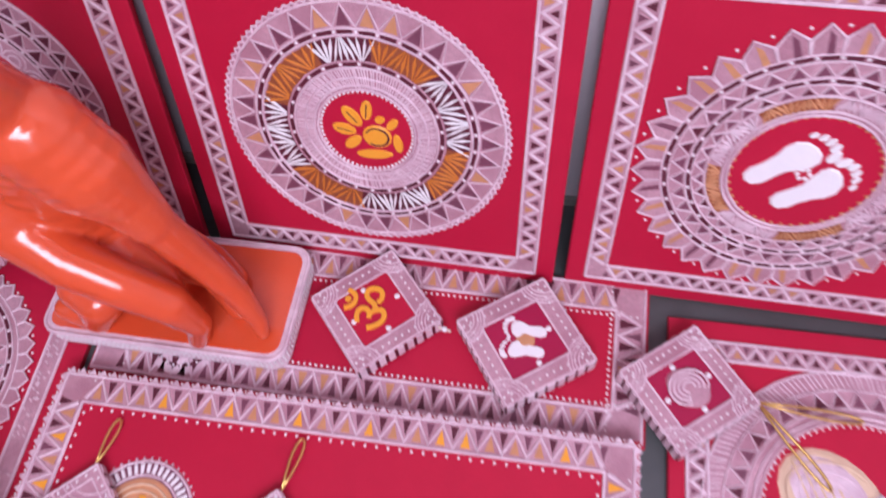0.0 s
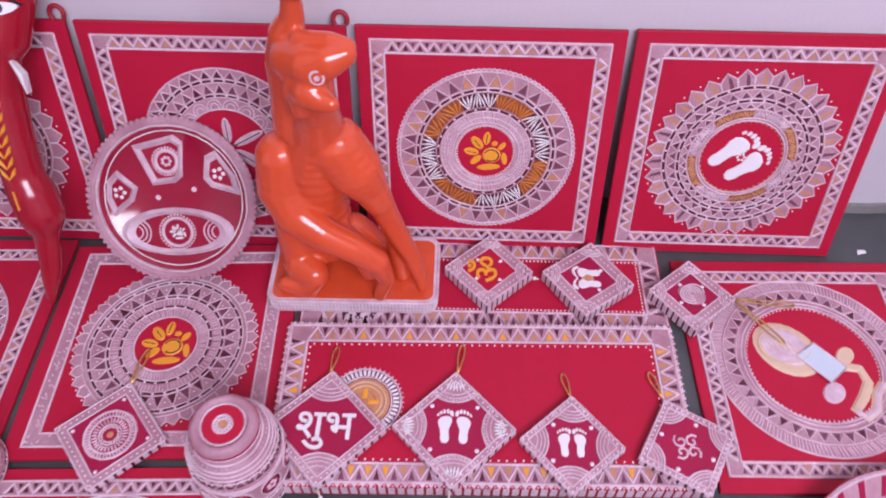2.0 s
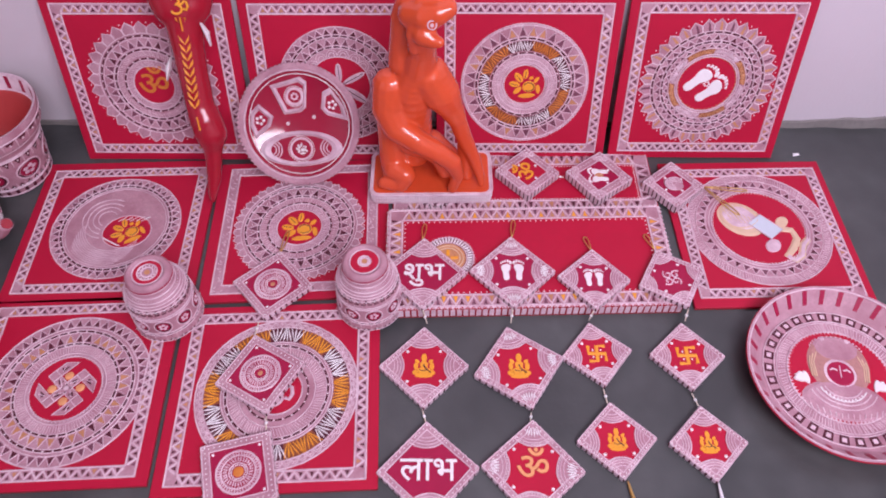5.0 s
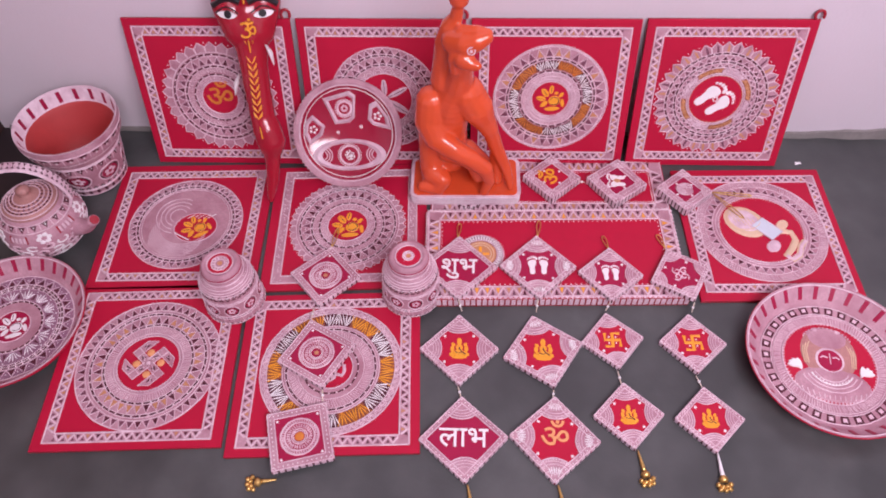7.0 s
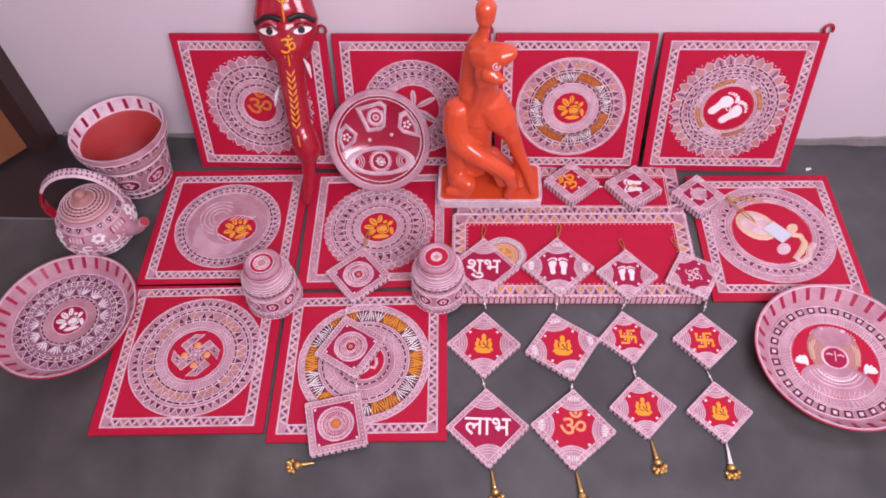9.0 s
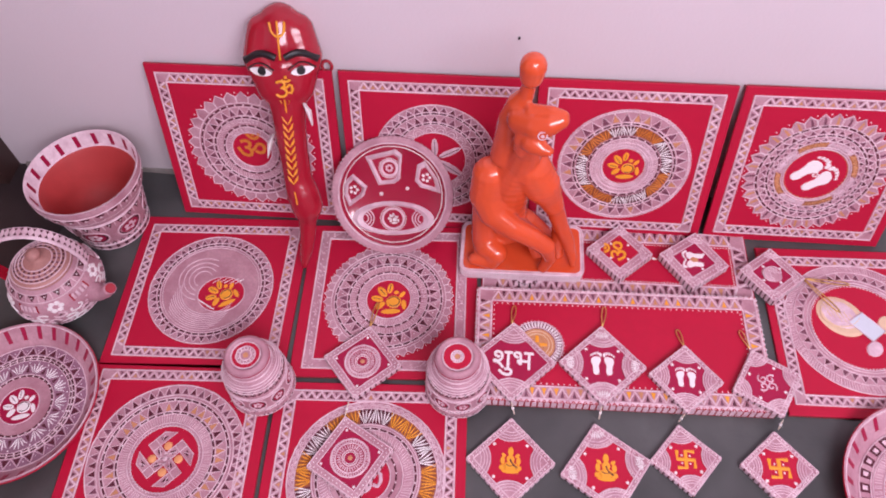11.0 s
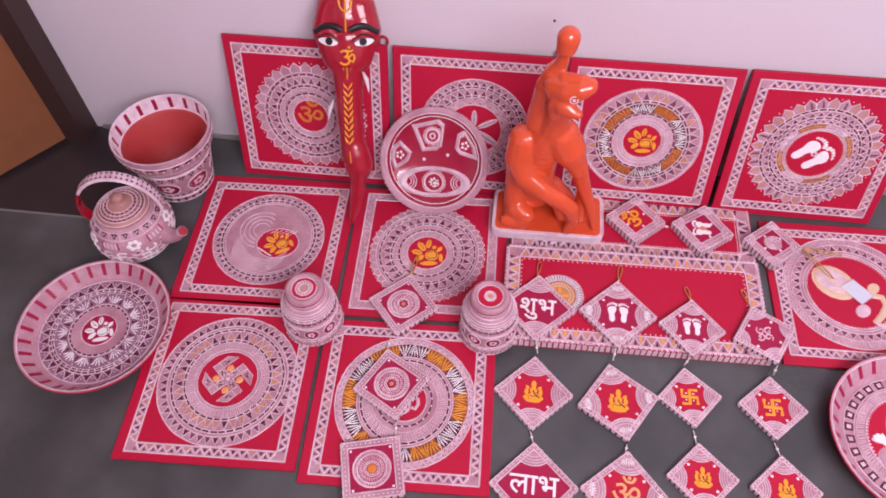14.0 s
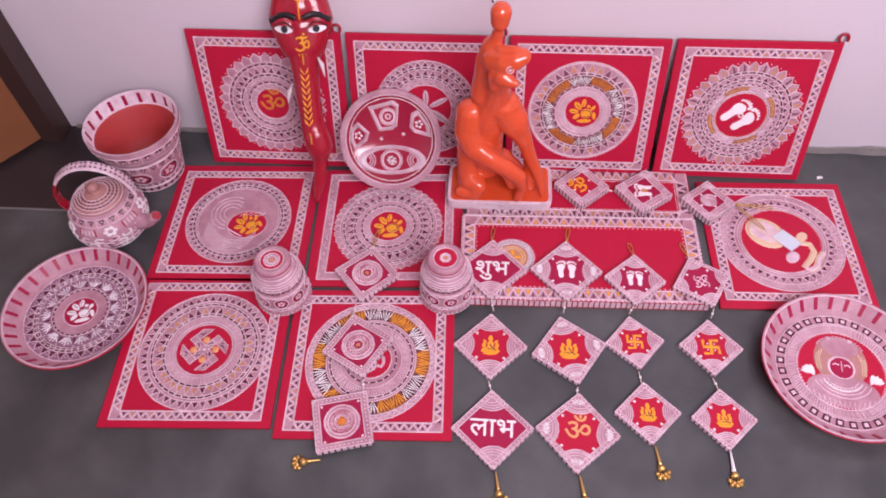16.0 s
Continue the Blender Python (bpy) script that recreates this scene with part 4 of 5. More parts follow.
def loop(base, ends, label="gold thread hanging loop at a tile's tip"):
    (ax, ay, az), (bx, by, bz) = base, ends
    d = Vector((bx - ax, by - ay, 0))
    n = Vector((-d.y, d.x, 0)).normalized()
    pts = []
    for k in range(13):
        s = k / 12
        w = math.sin(2 * math.pi * s) * 0.0035
        u = math.sin(math.pi * s)
        pts.append(Vector((ax, ay, az)) + d * u + n * w + Vector((0, 0, (bz - az) * u)))
    g = tube(pts, 0.0011, GOLD, 5)
    solo("hanging_loop", g, Matrix(), label, "loop", "hanging loops", smooth=True)


def tassel(p, q, mat=GOLD):
    """A wrapped cord from p to q, with a cap and a bunch of small gold bells at its end."""
    p, q = Vector(p), Vector(q)
    d = (q - p).normalized()
    ob = thing("tassel", Matrix(), "gold bead tassel with a bunch of small bells", "tassel", "tassels")
    part("cord", tube([p.lerp(q, k / 6) for k in range(7)], [0.0014, 0.0018, 0.0022, 0.0026, 0.003, 0.0034, 0.004], mat), ob, "twisted cord", True)
    cap = tube([q, q + d * 0.005, q + d * 0.010], [0.004, 0.0075, 0.006], GOLD, 8)
    part("cap", cap, ob, "", True)
    side = Vector((-d.y, d.x, 0))
    for k, (u, v) in enumerate(((0.014, -0.009), (0.017, -0.003), (0.016, 0.004), (0.013, 0.010), (0.021, -0.007), (0.022, 0.001), (0.020, 0.008))):
        b = Geo()
        c = q + d * u + side * v
        ball(b, (c.x, c.y, 0.0042), 0.004, GOLD)
        part("bell", b, ob, "small gold bell", True)


for p, q in (((-0.1417, 0.0512, 0.031), (-0.1356, 0.0413, 0.009)), ((-0.0034, 0.0556, 0.031), (-0.0054, 0.0435, 0.009)), ((0.1203, 0.0523, 0.031), (0.1161, 0.049, 0.009)), ((0.2656, 0.0556, 0.031), (0.2651, 0.049, 0.009)),
             ((-0.1391, -0.1009, 0.005), (-0.1333, -0.1212, 0.005)), ((0.0178, -0.104, 0.005), (0.0157, -0.1172, 0.005)), ((0.1257, -0.0662, 0.005), (0.129, -0.0892, 0.005)), ((0.2535, -0.0714, 0.005), (0.2599, -0.0923, 0.005)),
             ((-0.396, 0.038, 0.016), (-0.398, 0.014, 0.016)), ((-0.36, -0.118, 0.016), (-0.357, -0.138, 0.016)), ((0.09, 0.343, 0.018), (0.101, 0.341, 0.018))):
    cord(p, q)
loop((-0.146, 0.188, 0.032), (-0.143, 0.224, 0.0275))
loop((0.001, 0.193, 0.032), (0.006, 0.232, 0.029))
loop((0.129, 0.168, 0.032), (0.122, 0.199, 0.0275))
loop((0.232, 0.172, 0.032), (0.222, 0.205, 0.0275))
loop((-0.383, 0.17, 0.014), (-0.376, 0.222, 0.0105))
loop((0.344, 0.318, 0.02), (0.398, 0.262, 0.010))
loop((0.344, 0.318, 0.02), (0.425, 0.318, 0.010))
tassel((-0.1205, -0.2635, 0.005), (-0.1145, -0.2945, 0.005))
tassel((0.0165, -0.2605, 0.005), (0.0235, -0.2945, 0.005))
tassel((0.1425, -0.2025, 0.005), (0.1485, -0.2345, 0.005))
tassel((0.2645, -0.2025, 0.005), (0.2655, -0.2385, 0.005), WHITE)
tassel((-0.413, -0.264, 0.005), (-0.435, -0.268, 0.005))


# ---- turned vessels ----
def lathe(profile, mat, n=48, geo=None):
    g = geo or Geo()
    rows = [[g.vert(r * math.cos(2 * math.pi * k / n), r * math.sin(2 * math.pi * k / n), z) for k in range(n)] for r, z in profile]
    for a, b in zip(rows, rows[1:]):
        for k in range(n):
            j = (k + 1) % n
            g.face([a[k], a[j], b[j], b[k]], mat)
    return g


def wrap(profile):
    """Maps (turn in radians, length along the profile, height off it) onto a turned surface. The profile runs with its outside to the right."""
    cum = [0.0]
    for (r0, z0), (r1, z1) in zip(profile, profile[1:]):
        cum.append(cum[-1] + math.hypot(r1 - r0, z1 - z0))

    def place(u, s, h):
        i = 0
        while i < len(cum) - 2 and s > cum[i + 1]:
            i += 1
        k = (s - cum[i]) / (cum[i + 1] - cum[i])
        (r0, z0), (r1, z1) = profile[i], profile[i + 1]
        r, z = r0 + (r1 - r0) * k, z0 + (z1 - z0) * k
        d = math.hypot(r1 - r0, z1 - z0)
        nr, nz = (z1 - z0) / d, -(r1 - r0) / d
        return (r + nr * h) * math.cos(u), (r + nr * h) * math.sin(u), z + nz * h

    return place, cum[-1]


def around(g, s, w, h, mat, n=64, h0=0.0):
    """A piped hoop round a vessel at length s."""
    rows = []
    for k in range(n):
        u = 2 * math.pi * k / n
        rows.append([g.vert(u, s + w * q, h0 + h * e) for q, e in ((0.5, 0), (0.3, 0.8), (0, 1), (-0.3, 0.8), (-0.5, 0))])
    for k in range(n):
        a, b = rows[k], rows[(k + 1) % n]
        for q in range(4):
            g.face([a[q], a[q + 1], b[q + 1], b[q]], mat)


def band_triangles(g, s0, s1, n, mat=DARK, dot=WHITE, h=0.0006, line=True, flip=False):
    if flip:
        s0, s1 = s1, s0
    for k in range(n):
        u, d = 2 * math.pi * k / n, math.pi / n
        pts = [(u - 0.62 * d, s0), (u + 0.62 * d, s0), (u, s1)]
        g.plate(pts if not flip else pts[::-1], 0, h, mat)
        c = (u, s0 + (s1 - s0) * 0.33)
        g.plate([(c[0] - 0.16 * d, c[1] - abs(s1 - s0) * 0.09), (c[0] + 0.16 * d, c[1] - abs(s1 - s0) * 0.09), (c[0], c[1] + abs(s1 - s0) * 0.14)], h, h + 0.0008, dot)
        if line:
            g.plate([(u + d - 0.1 * d, s0), (u + d + 0.1 * d, s0), (u + d + 0.05 * d, s1), (u + d - 0.05 * d, s1)], 0, 0.001, CLAY)


def band_bars(g, s0, s1, n, mat, share=0.25, h=0.0006, slant=0.0):
    for k in range(n):
        u, d = 2 * math.pi * k / n, math.pi / n * share
        g.plate([(u - d, s0), (u + d, s0), (u + d + slant, s1), (u - d + slant, s1)], 0, h, mat)


def band_motifs(g, s0, s1, n, mat=DARK, inner=CLAY):
    """Oval panels in a clay band, each with a small clay flower."""
    sm, hh = (s0 + s1) / 2, (s1 - s0) / 2
    for k in range(n):
        u, d = 2 * math.pi * k / n, math.pi / n
        ring_pts = [(u + 0.7 * d * math.cos(a), sm + hh * 0.9 * math.sin(a)) for a in [2 * math.pi * q / 14 for q in range(14)]]
        g.plate(ring_pts, 0, 0.0005, mat)
        g.plate([(u + (p - u) * 0.78, sm + (q - sm) * 0.78) for p, q in ring_pts], 0.0005, 0.0009, MAGENTA)
        for b in range(14):
            (xa, ya), (xb, yb) = ring_pts[b], ring_pts[(b + 1) % 14]
            g.plate([(xa, ya), (u + (xa - u) * 1.12, sm + (ya - sm) * 1.12), (u + (xb - u) * 1.12, sm + (yb - sm) * 1.12), (xb, yb)][::-1], 0, 0.0016, CLAY)
        for q in range(5):
            a = 2 * math.pi * q / 5
            x, y = u + 0.26 * d * math.cos(a), sm + 0.34 * hh * math.sin(a)
            g.plate([(x + 0.16 * d * math.cos(b), y + 0.2 * hh * math.sin(b)) for b in [2 * math.pi * w / 6 for w in range(6)]], 0.0009, 0.0017, inner, 0.25)


# inverted cups
def cup(x, y, z, label, centre):
    ob = thing("inverted_cup", pose(x, y, z, 0, 0, random.uniform(0, 360)), label, "cup", "inverted cups")
    prof = [(0.046, 0.0), (0.052, 0.002), (0.053, 0.010), (0.0505, 0.016), (0.0495, 0.03), (0.0485, 0.055), (0.046, 0.075), (0.040, 0.088), (0.0335, 0.094), (0.0345, 0.100), (0.0335, 0.110), (0.0300, 0.114), (0.0255, 0.1145), (0.0235, 0.111), (0.0, 0.111)]
    part("body", lathe(prof, WASH), ob, "", True)
    place, length = wrap(prof[:13])
    g = Geo(place)
    band_triangles(g, 0.008, 0.019, 20)
    for q in (0.0065, 0.021, 0.0255, 0.058, 0.062, 0.083, 0.088):
        around(g, q, 0.0018, 0.0012, CLAY)
    band_bars(g, 0.0225, 0.0245, 26, DARK, 0.7)
    band_motifs(g, 0.028, 0.056, 9)
    for k in range(48):
        g.bead(2 * math.pi * k / 48, 0.0665, 0.0012, 0, 0.0012, WHITE, 5)
        g.bead(2 * math.pi * k / 48, 0.0975, 0.0012, 0, 0.0012, WHITE, 5)
    band_bars(g, 0.070, 0.0725, 30, DARK, 0.7)
    band_triangles(g, 0.0745, 0.082, 24)
    for q in (0.078, 0.0935, 0.101, 0.112):
        around(g, q, 0.0022, 0.0010, CLAY)
    band_bars(g, 0.113, 0.1155, 24, MAGENTA, 0.95)
    part("relief", g, ob, "clay hoops, triangles and flower panels")
    g = Geo()
    g.disc(0.0228, 0.1112, 0.1116, WASH, 40)
    g.ring(centre, 0.0205, 0.1116, 0.1120, RED, 40)
    g.disc(0.0042, 0.1116, 0.1122, TAN, 16)
    for r in (0.0218, centre, 0.6 * centre):
        circle_ridge(g, r, 0.0018, 0.1117, 0.0014, CLAY, 32)
    for k in range(14):
        g.bead(*polar(0.8 * centre, 2 * math.pi * k / 14), 0.0011, 0.1117, 0.0012, WHITE, 5)
    part("foot_motif", g, ob, "clay rings and beads round a crimson spot on the upturned foot")


cup(-0.541, 0.058, BOARD_T + 0.0015, "upturned clay cup with pinkish-white relief, where four boards meet", 0.0145)
cup(-0.226, 0.080, BOARD_T + 0.0015, "upturned clay cup with pinkish-white relief, beside the name board", 0.0095)

# flower pot
pot = thing("flower_pot", pose(-0.898, 0.362, 0, 0, 0, 20) @ Matrix.Diagonal((0.90, 0.90, 1.0, 1.0)), "flared clay flower pot, pinkish-white relief outside, red inside", "flower pot")
outer = [(0.0, 0.0), (0.066, 0.0), (0.070, 0.004), (0.072, 0.020), (0.080, 0.055), (0.088, 0.095), (0.093, 0.113), (0.100, 0.116), (0.1035, 0.122), (0.108, 0.150), (0.107, 0.154)]
part("body", lathe(outer, WASH, 64), pot, "", True)
part("rim_band", lathe([(0.107, 0.154), (0.103, 0.1535), (0.0985, 0.1245), (0.0945, 0.1235)], CLAY, 64), pot, "pale band inside the rim", True)
part("lining", lathe([(0.0945, 0.1235), (0.089, 0.117), (0.080, 0.06), (0.066, 0.014), (0.0, 0.012)], TERRACOTTA, 64), pot, "terracotta-red inside wall", True)
place, length = wrap(outer[2:])
g = Geo(place)
for q in (0.003, 0.016, 0.020, 0.090, 0.094, 0.118, 0.143):
    around(g, q, 0.0026, 0.0016, CLAY, 80)
band_bars(g, 0.0045, 0.015, 26, DARK, 0.35)
band_motifs(g, 0.030, 0.072, 7)
band_triangles(g, 0.021, 0.030, 30)
band_triangles(g, 0.074, 0.089, 24, flip=True)
band_triangles(g, 0.122, 0.141, 24, flip=True)
part("relief", g, pot, "clay triangles, hoops and flower panels")
pot_inside = wrap([(0.1030, 0.1525), (0.0985, 0.1245)])[0]
# kettle
kettle = thing("kettle", pose(-0.930, 0.203, 0, 0, 0, 12), "round clay kettle with bail handle, covered in pinkish-white relief", "kettle")
body = [(0.0, 0.0), (0.048, 0.0), (0.058, 0.006), (0.071, 0.022), (0.0765, 0.042), (0.075, 0.060), (0.067, 0.080), (0.056, 0.093), (0.048, 0.098), (0.046, 0.100)]
part("body", lathe(body, WASH, 56), kettle, "", True)
place, length = wrap(body[2:])
g = Geo(place)
for q in (0.004, 0.084, 0.098):
    around(g, q, 0.0022, 0.0014, CLAY)
band_triangles(g, 0.086, 0.097, 18, flip=True)
for k in range(5):
    u = 2 * math.pi * k / 5 - 1.9
    g.plate([(u - 0.24, 0.064), (u + 0.24, 0.064), (u + 0.24, 0.079), (u - 0.24, 0.079)], 0, 0.0006, MASK_RED)
    for q in range(4):
        v = u - 0.17 + 0.113 * q
        g.plate([(v - 0.035, 0.066), (v + 0.035, 0.066), (v + 0.03, 0.077), (v - 0.03, 0.077)], 0.0006, 0.0016, CLAY, 0.2)
    for q in range(6):
        w = u + 0.63 + 0.13 * math.cos(q * math.pi / 3)
        g.plate([(w + 0.07 * math.cos(b), 0.070 + 0.0075 * math.sin(q * math.pi / 3) + 0.0042 * math.sin(b)) for b in [2 * math.pi * i / 7 for i in range(7)]], 0, 0.0016, WHITE, 0.3)
for row in range(4):
    for k in range(17):
        u = 2 * math.pi * (k + 0.5 * (row % 2) + random.uniform(-0.1, 0.1)) / 17
        sm, a0 = 0.012 + 0.0135 * row, random.uniform(0, 6.3)
        pts = [(u + 0.15 * math.cos(a0 + i * 0.6), sm + 0.0066 * math.sin(a0 + i * 0.6)) for i in range(9)]
        for (xa, ya), (xb, yb) in zip(pts, pts[1:]):
            g.plate([(u + (xa - u) * 0.68, sm + (ya - sm) * 0.68), (xa, ya), (xb, yb), (u + (xb - u) * 0.68, sm + (yb - sm) * 0.68)], 0, 0.0018, (WHITE, CLAY)[k % 2])
        if k % 2:
            g.plate([(u - 0.04, sm - 0.002), (u + 0.04, sm - 0.002), (u, sm + 0.003)], 0, 0.0008, DARK)
part("relief", g, kettle, "clay triangles, hoops and flower panels")
lid_profile = [(0.050, 0.099), (0.051, 0.102), (0.046, 0.107), (0.034, 0.113), (0.018, 0.117), (0.010, 0.119), (0.007, 0.123), (0.012, 0.128), (0.0125, 0.132), (0.008, 0.137), (0.0, 0.139)]
lid = part("lid", lathe(lid_profile, TAN_WASH, 40), kettle, "domed lid with round knob", True)
place, length = wrap(lid_profile)
g = Geo(place)
for q in (0.006, 0.014, 0.020, 0.027, 0.034):
    around(g, q, 0.0022, 0.0014, CLAY, 48)
band_bars(g, 0.0155, 0.0185, 30, DARK, 0.6)
band_bars(g, 0.0285, 0.0325, 20, DARK, 0.4)
band_bars(g, 0.0215, 0.0255, 24, MID, 0.3)
part("lid_relief", g, lid)
spout = tube([(0.062, 0.0, 0.046), (0.078, 0.0, 0.048), (0.092, 0.0, 0.052), (0.104, 0.0, 0.060), (0.114, 0.0, 0.072), (0.122, 0.0, 0.080)], [0.021, 0.017, 0.0135, 0.011, 0.0095, 0.0105], WASH, 16)
SWING = Matrix.Rotation(radians(-24), 4, 'Z')
spout.v = [tuple(SWING @ Vector(v)) for v in spout.v]
spout_part = part("spout", spout, kettle, "curved spout with red tip", True)
tip = tube([(0.1205, 0, 0.0785), (0.1232, 0, 0.0812)], [0.0085, 0.0085], MASK_RED, 14)
tip.v = [tuple(SWING @ Vector(v)) for v in tip.v]
part("spout_tip", tip, spout_part)
bail = [(-0.066, 0.0, 0.082)]
for k in range(15):
    a = math.pi - math.pi * k / 14
    bail.append((0.074 * math.cos(a), 0.0, 0.102 + 0.088 * math.sin(a)))
bail.append((0.064, 0.0, 0.082))
g = Geo()
rows = []
for i, p in enumerate(bail):
    a, b = Vector(bail[max(0, i - 1)]), Vector(bail[min(len(bail) - 1, i + 1)])
    d = (b - a).normalized()
    nrm = d.cross(Vector((0, 1, 0)))
    rows.append([g.vert(*(Vector(p) + Vector((0, 1, 0)) * y + nrm * h)) for y, h in ((-0.0105, -0.002), (-0.0115, 0.0), (-0.009, 0.0035), (0.009, 0.0035), (0.0115, 0.0), (0.0105, -0.002))])
for i, (a, b) in enumerate(zip(rows, rows[1:])):
    for k in range(6):
        j = (k + 1) % 6
        under = k == 5
        g.face([a[k], b[k], b[j], a[j]], MASK_RED if under or i < 4 else CLAY)
g.face(rows[0], CLAY)
g.face(rows[-1][::-1], CLAY)
handle = part("bail_handle", g, kettle, "flat bail handle, red beneath")
g = Geo()
for i in range(5, 15):
    a, b = Vector(bail[i]), Vector(bail[i + 1])
    d = (b - a).normalized()
    nrm = d.cross(Vector((0, 1, 0)))
    sg = 1 if nrm.z > 0 else -1
    for s in (1, -1):
        for q in range(2):
            c0, c1 = a.lerp(b, q / 2 + 0.08), a.lerp(b, q / 2 + 0.42)
            ids = [g.vert(*(v + Vector((0, y, 0)) + nrm * 0.0042)) for v, y in ((c0, s * 0.007), (c1, s * 0.007), (c0.lerp(c1, 0.5), s * 0.001))]
            g.face(ids if s < 0 else ids[::-1], DARK)
part("handle_triangles", g, handle)


# deep plates
def rim_bars(ob, place, s0, s1, n, share):
    for k in range(n):
        g = Geo(place)
        u, d = 2 * math.pi * k / n, math.pi / n * share
        g.plate([(u - d, s0), (u + d, s0), (u + d, s1), (u - d, s1)], 0, 0.0008, MAGENTA)
        part("rim_bar", g, ob)


def deep_plate(m, label, R=0.14, deep=0.036):
    ob = thing("deep_plate", m, label, "plate", "deep plates")
    inner = [(0.0, 0.008), (0.79 * R, 0.008), (0.83 * R, 0.012), (0.97 * R, deep - 0.001), (0.99 * R, deep)]
    part("dish", lathe(inner, WASH, 80), ob, "", True)
    part("underside", lathe([(0.99 * R, deep), (1.0 * R, deep - 0.002), (0.86 * R, 0.008), (0.80 * R, 0.0), (0.0, 0.0)], RED, 80), ob, "crimson lacquered outside", True)
    place, length = wrap([(0.83 * R, 0.012), (0.97 * R, deep - 0.001)][::-1])
    g = Geo(place)
    around(g, 0.001, 0.0026, 0.0014, CLAY, 80)
    part("rim_piping", g, ob)
    rim_bars(ob, place, 0.003, length - 0.004, 30, 0.26)
    return ob


p = deep_plate(pose(-0.927, -0.008, 0, 0, 0, 10), "deep plate with clay mandala and white motif, on the floor", 0.137)
g = Geo()
z = 0.0082
ridge_rings(g, z, (0.106, 0.002), (0.088, 0.0016), (0.083, 0.0014), (0.079, 0.0014), (0.054, 0.0015), (0.0315, 0.002))
# two rings in the darkened wash, as painted shade
g.ring(0.0545, 0.079, z - 0.0001, z + 0.0003, SHADED_WASH, 64)
g.ring(0.0885, 0.1055, z - 0.0001, z + 0.0003, SHADED_WASH, 64)
triangles(g, 0.0895, 0.104, 32, z, fill=[DARK], spikes=True)
dashes(g, 0.0855, 46, z)
dashes(g, 0.081, 46, z)
for k in range(14):
    a = 2 * math.pi * k / 14
    for q in (-0.19, -0.095, 0, 0.095, 0.19):
        g.ridge([polar(0.0575, a + 0.3 * q), polar(0.067, a + 0.75 * q), polar(0.0755 - 0.025 * abs(q), a + q)], 0.0024, z + 0.0003, 0.0014, WHITE, taper=True)
    g.bead(*polar(0.075, a + math.pi / 14), 0.0016, z, 0.0013, WHITE, 6)
    g.plate([polar(0.058, a + math.pi / 14 - 0.05), polar(0.058, a + math.pi / 14 + 0.05), polar(0.070, a + math.pi / 14)][::-1], z, z + 0.0006, DARK)
dashes(g, 0.0515, 30, z)
g.ring(0.0005, 0.031, z, z + 0.0004, MAGENTA, 40)
part("mandala", g, p, "raised clay mandala with white sprays")
e = Geo()
emblem(e, 0.028, z + 0.0005, mat=WHITE, turn=0.1)
part("centre_motif", e, p, "white leafy motif on crimson")

p = deep_plate(pose(0.476, -0.044, 0, 0, 0, -8), "deep plate with pale abstract bust on crimson, on the floor", 0.143)
g = Geo()
g.ring(0.0005, 0.0745, z, z + 0.0005, RED, 64)
ridge_rings(g, z, (0.110, 0.002), (0.094, 0.0016), (0.0905, 0.0014), (0.0755, 0.002))
for k in range(30):
    a, d = 2 * math.pi * k / 30, math.pi / 30
    for f, m, h in ((0.62, DARK, 0.0006), (0.3, CLAY, 0.0012)):
        r0, r1 = 0.102 - 0.011 * f, 0.102 + 0.011 * f
        g.plate([polar(r0, a - f * d), polar(r1, a - f * d), polar(r1, a + f * d), polar(r0, a + f * d)], z, z + h, m)
for k in range(80):
    a = 2 * math.pi * k / 80
    g.plate([polar(0.0755, a - 0.03), polar(0.0755, a + 0.03), polar(0.071, a)][::-1], z, z + 0.0012, CLAY)
hatch(g, 0.077, 0.089, 120, z - 0.0002, 0.03)
part("mandala", g, p, "raised clay rings with a band of squares")
e = Geo()
top = z + 0.0005
blob(e, 0.0, 0.018, 0.045, 0.050, 0, top, 0.0018, TAN_WASH, 28)
blob(e, 0.0, -0.040, 0.060, 0.032, 0, top, 0.0021, WASH, 28)
blob(e, 0.0, 0.045, 0.034, 0.022, 0, top + 0.0004, 0.0018, WASH, 24)
blob(e, 0.0, 0.004, 0.0235, 0.0240, 0, top + 0.0017, 0.0008, CLAY, 20)
blob(e, 0.0, 0.003, 0.0200, 0.0205, 0, top + 0.0024, 0.0004, MAGENTA, 18)
e.ridge([(0, 0.016), (0, -0.004)], 0.0024, top + 0.0027, 0.0012, CLAY)
for s in (1, -1):
    e.ridge([(s * 0.004, 0.008), (s * 0.010, 0.0105), (s * 0.015, 0.007)], 0.0028, top + 0.0027, 0.0010, CLAY)
    for q in range(4):
        leaf(e, s * 0.047, -0.020 + 0.002 * q, math.pi / 2 - s * (0.25 + 0.42 * q), 0.022, 0.0085, top + 0.0004, 0.0022 + 0.0004 * q, WHITE)
    for q in range(3):
        e.ridge([(s * (0.030 + 0.005 * q), 0.036 - 0.004 * q), (s * (0.036 + 0.003 * q), 0.018), (s * (0.034 + 0.003 * q), -0.006)], 0.0018, top + 0.0017, 0.0010, CREAM)
    e.bead(s * 0.018, 0.060, 0.0055, top, 0.003, CLAY, 10)
for r in (0.024, 0.030, 0.036, 0.043):
    e.ridge([(r * 1.15 * math.cos(a / 8), -0.012 + r * math.sin(a / 8)) for a in range(-22, -2)], 0.0022, top + 0.0019, 0.0012, (CLAY, WHITE)[r > 0.028 and r < 0.034])
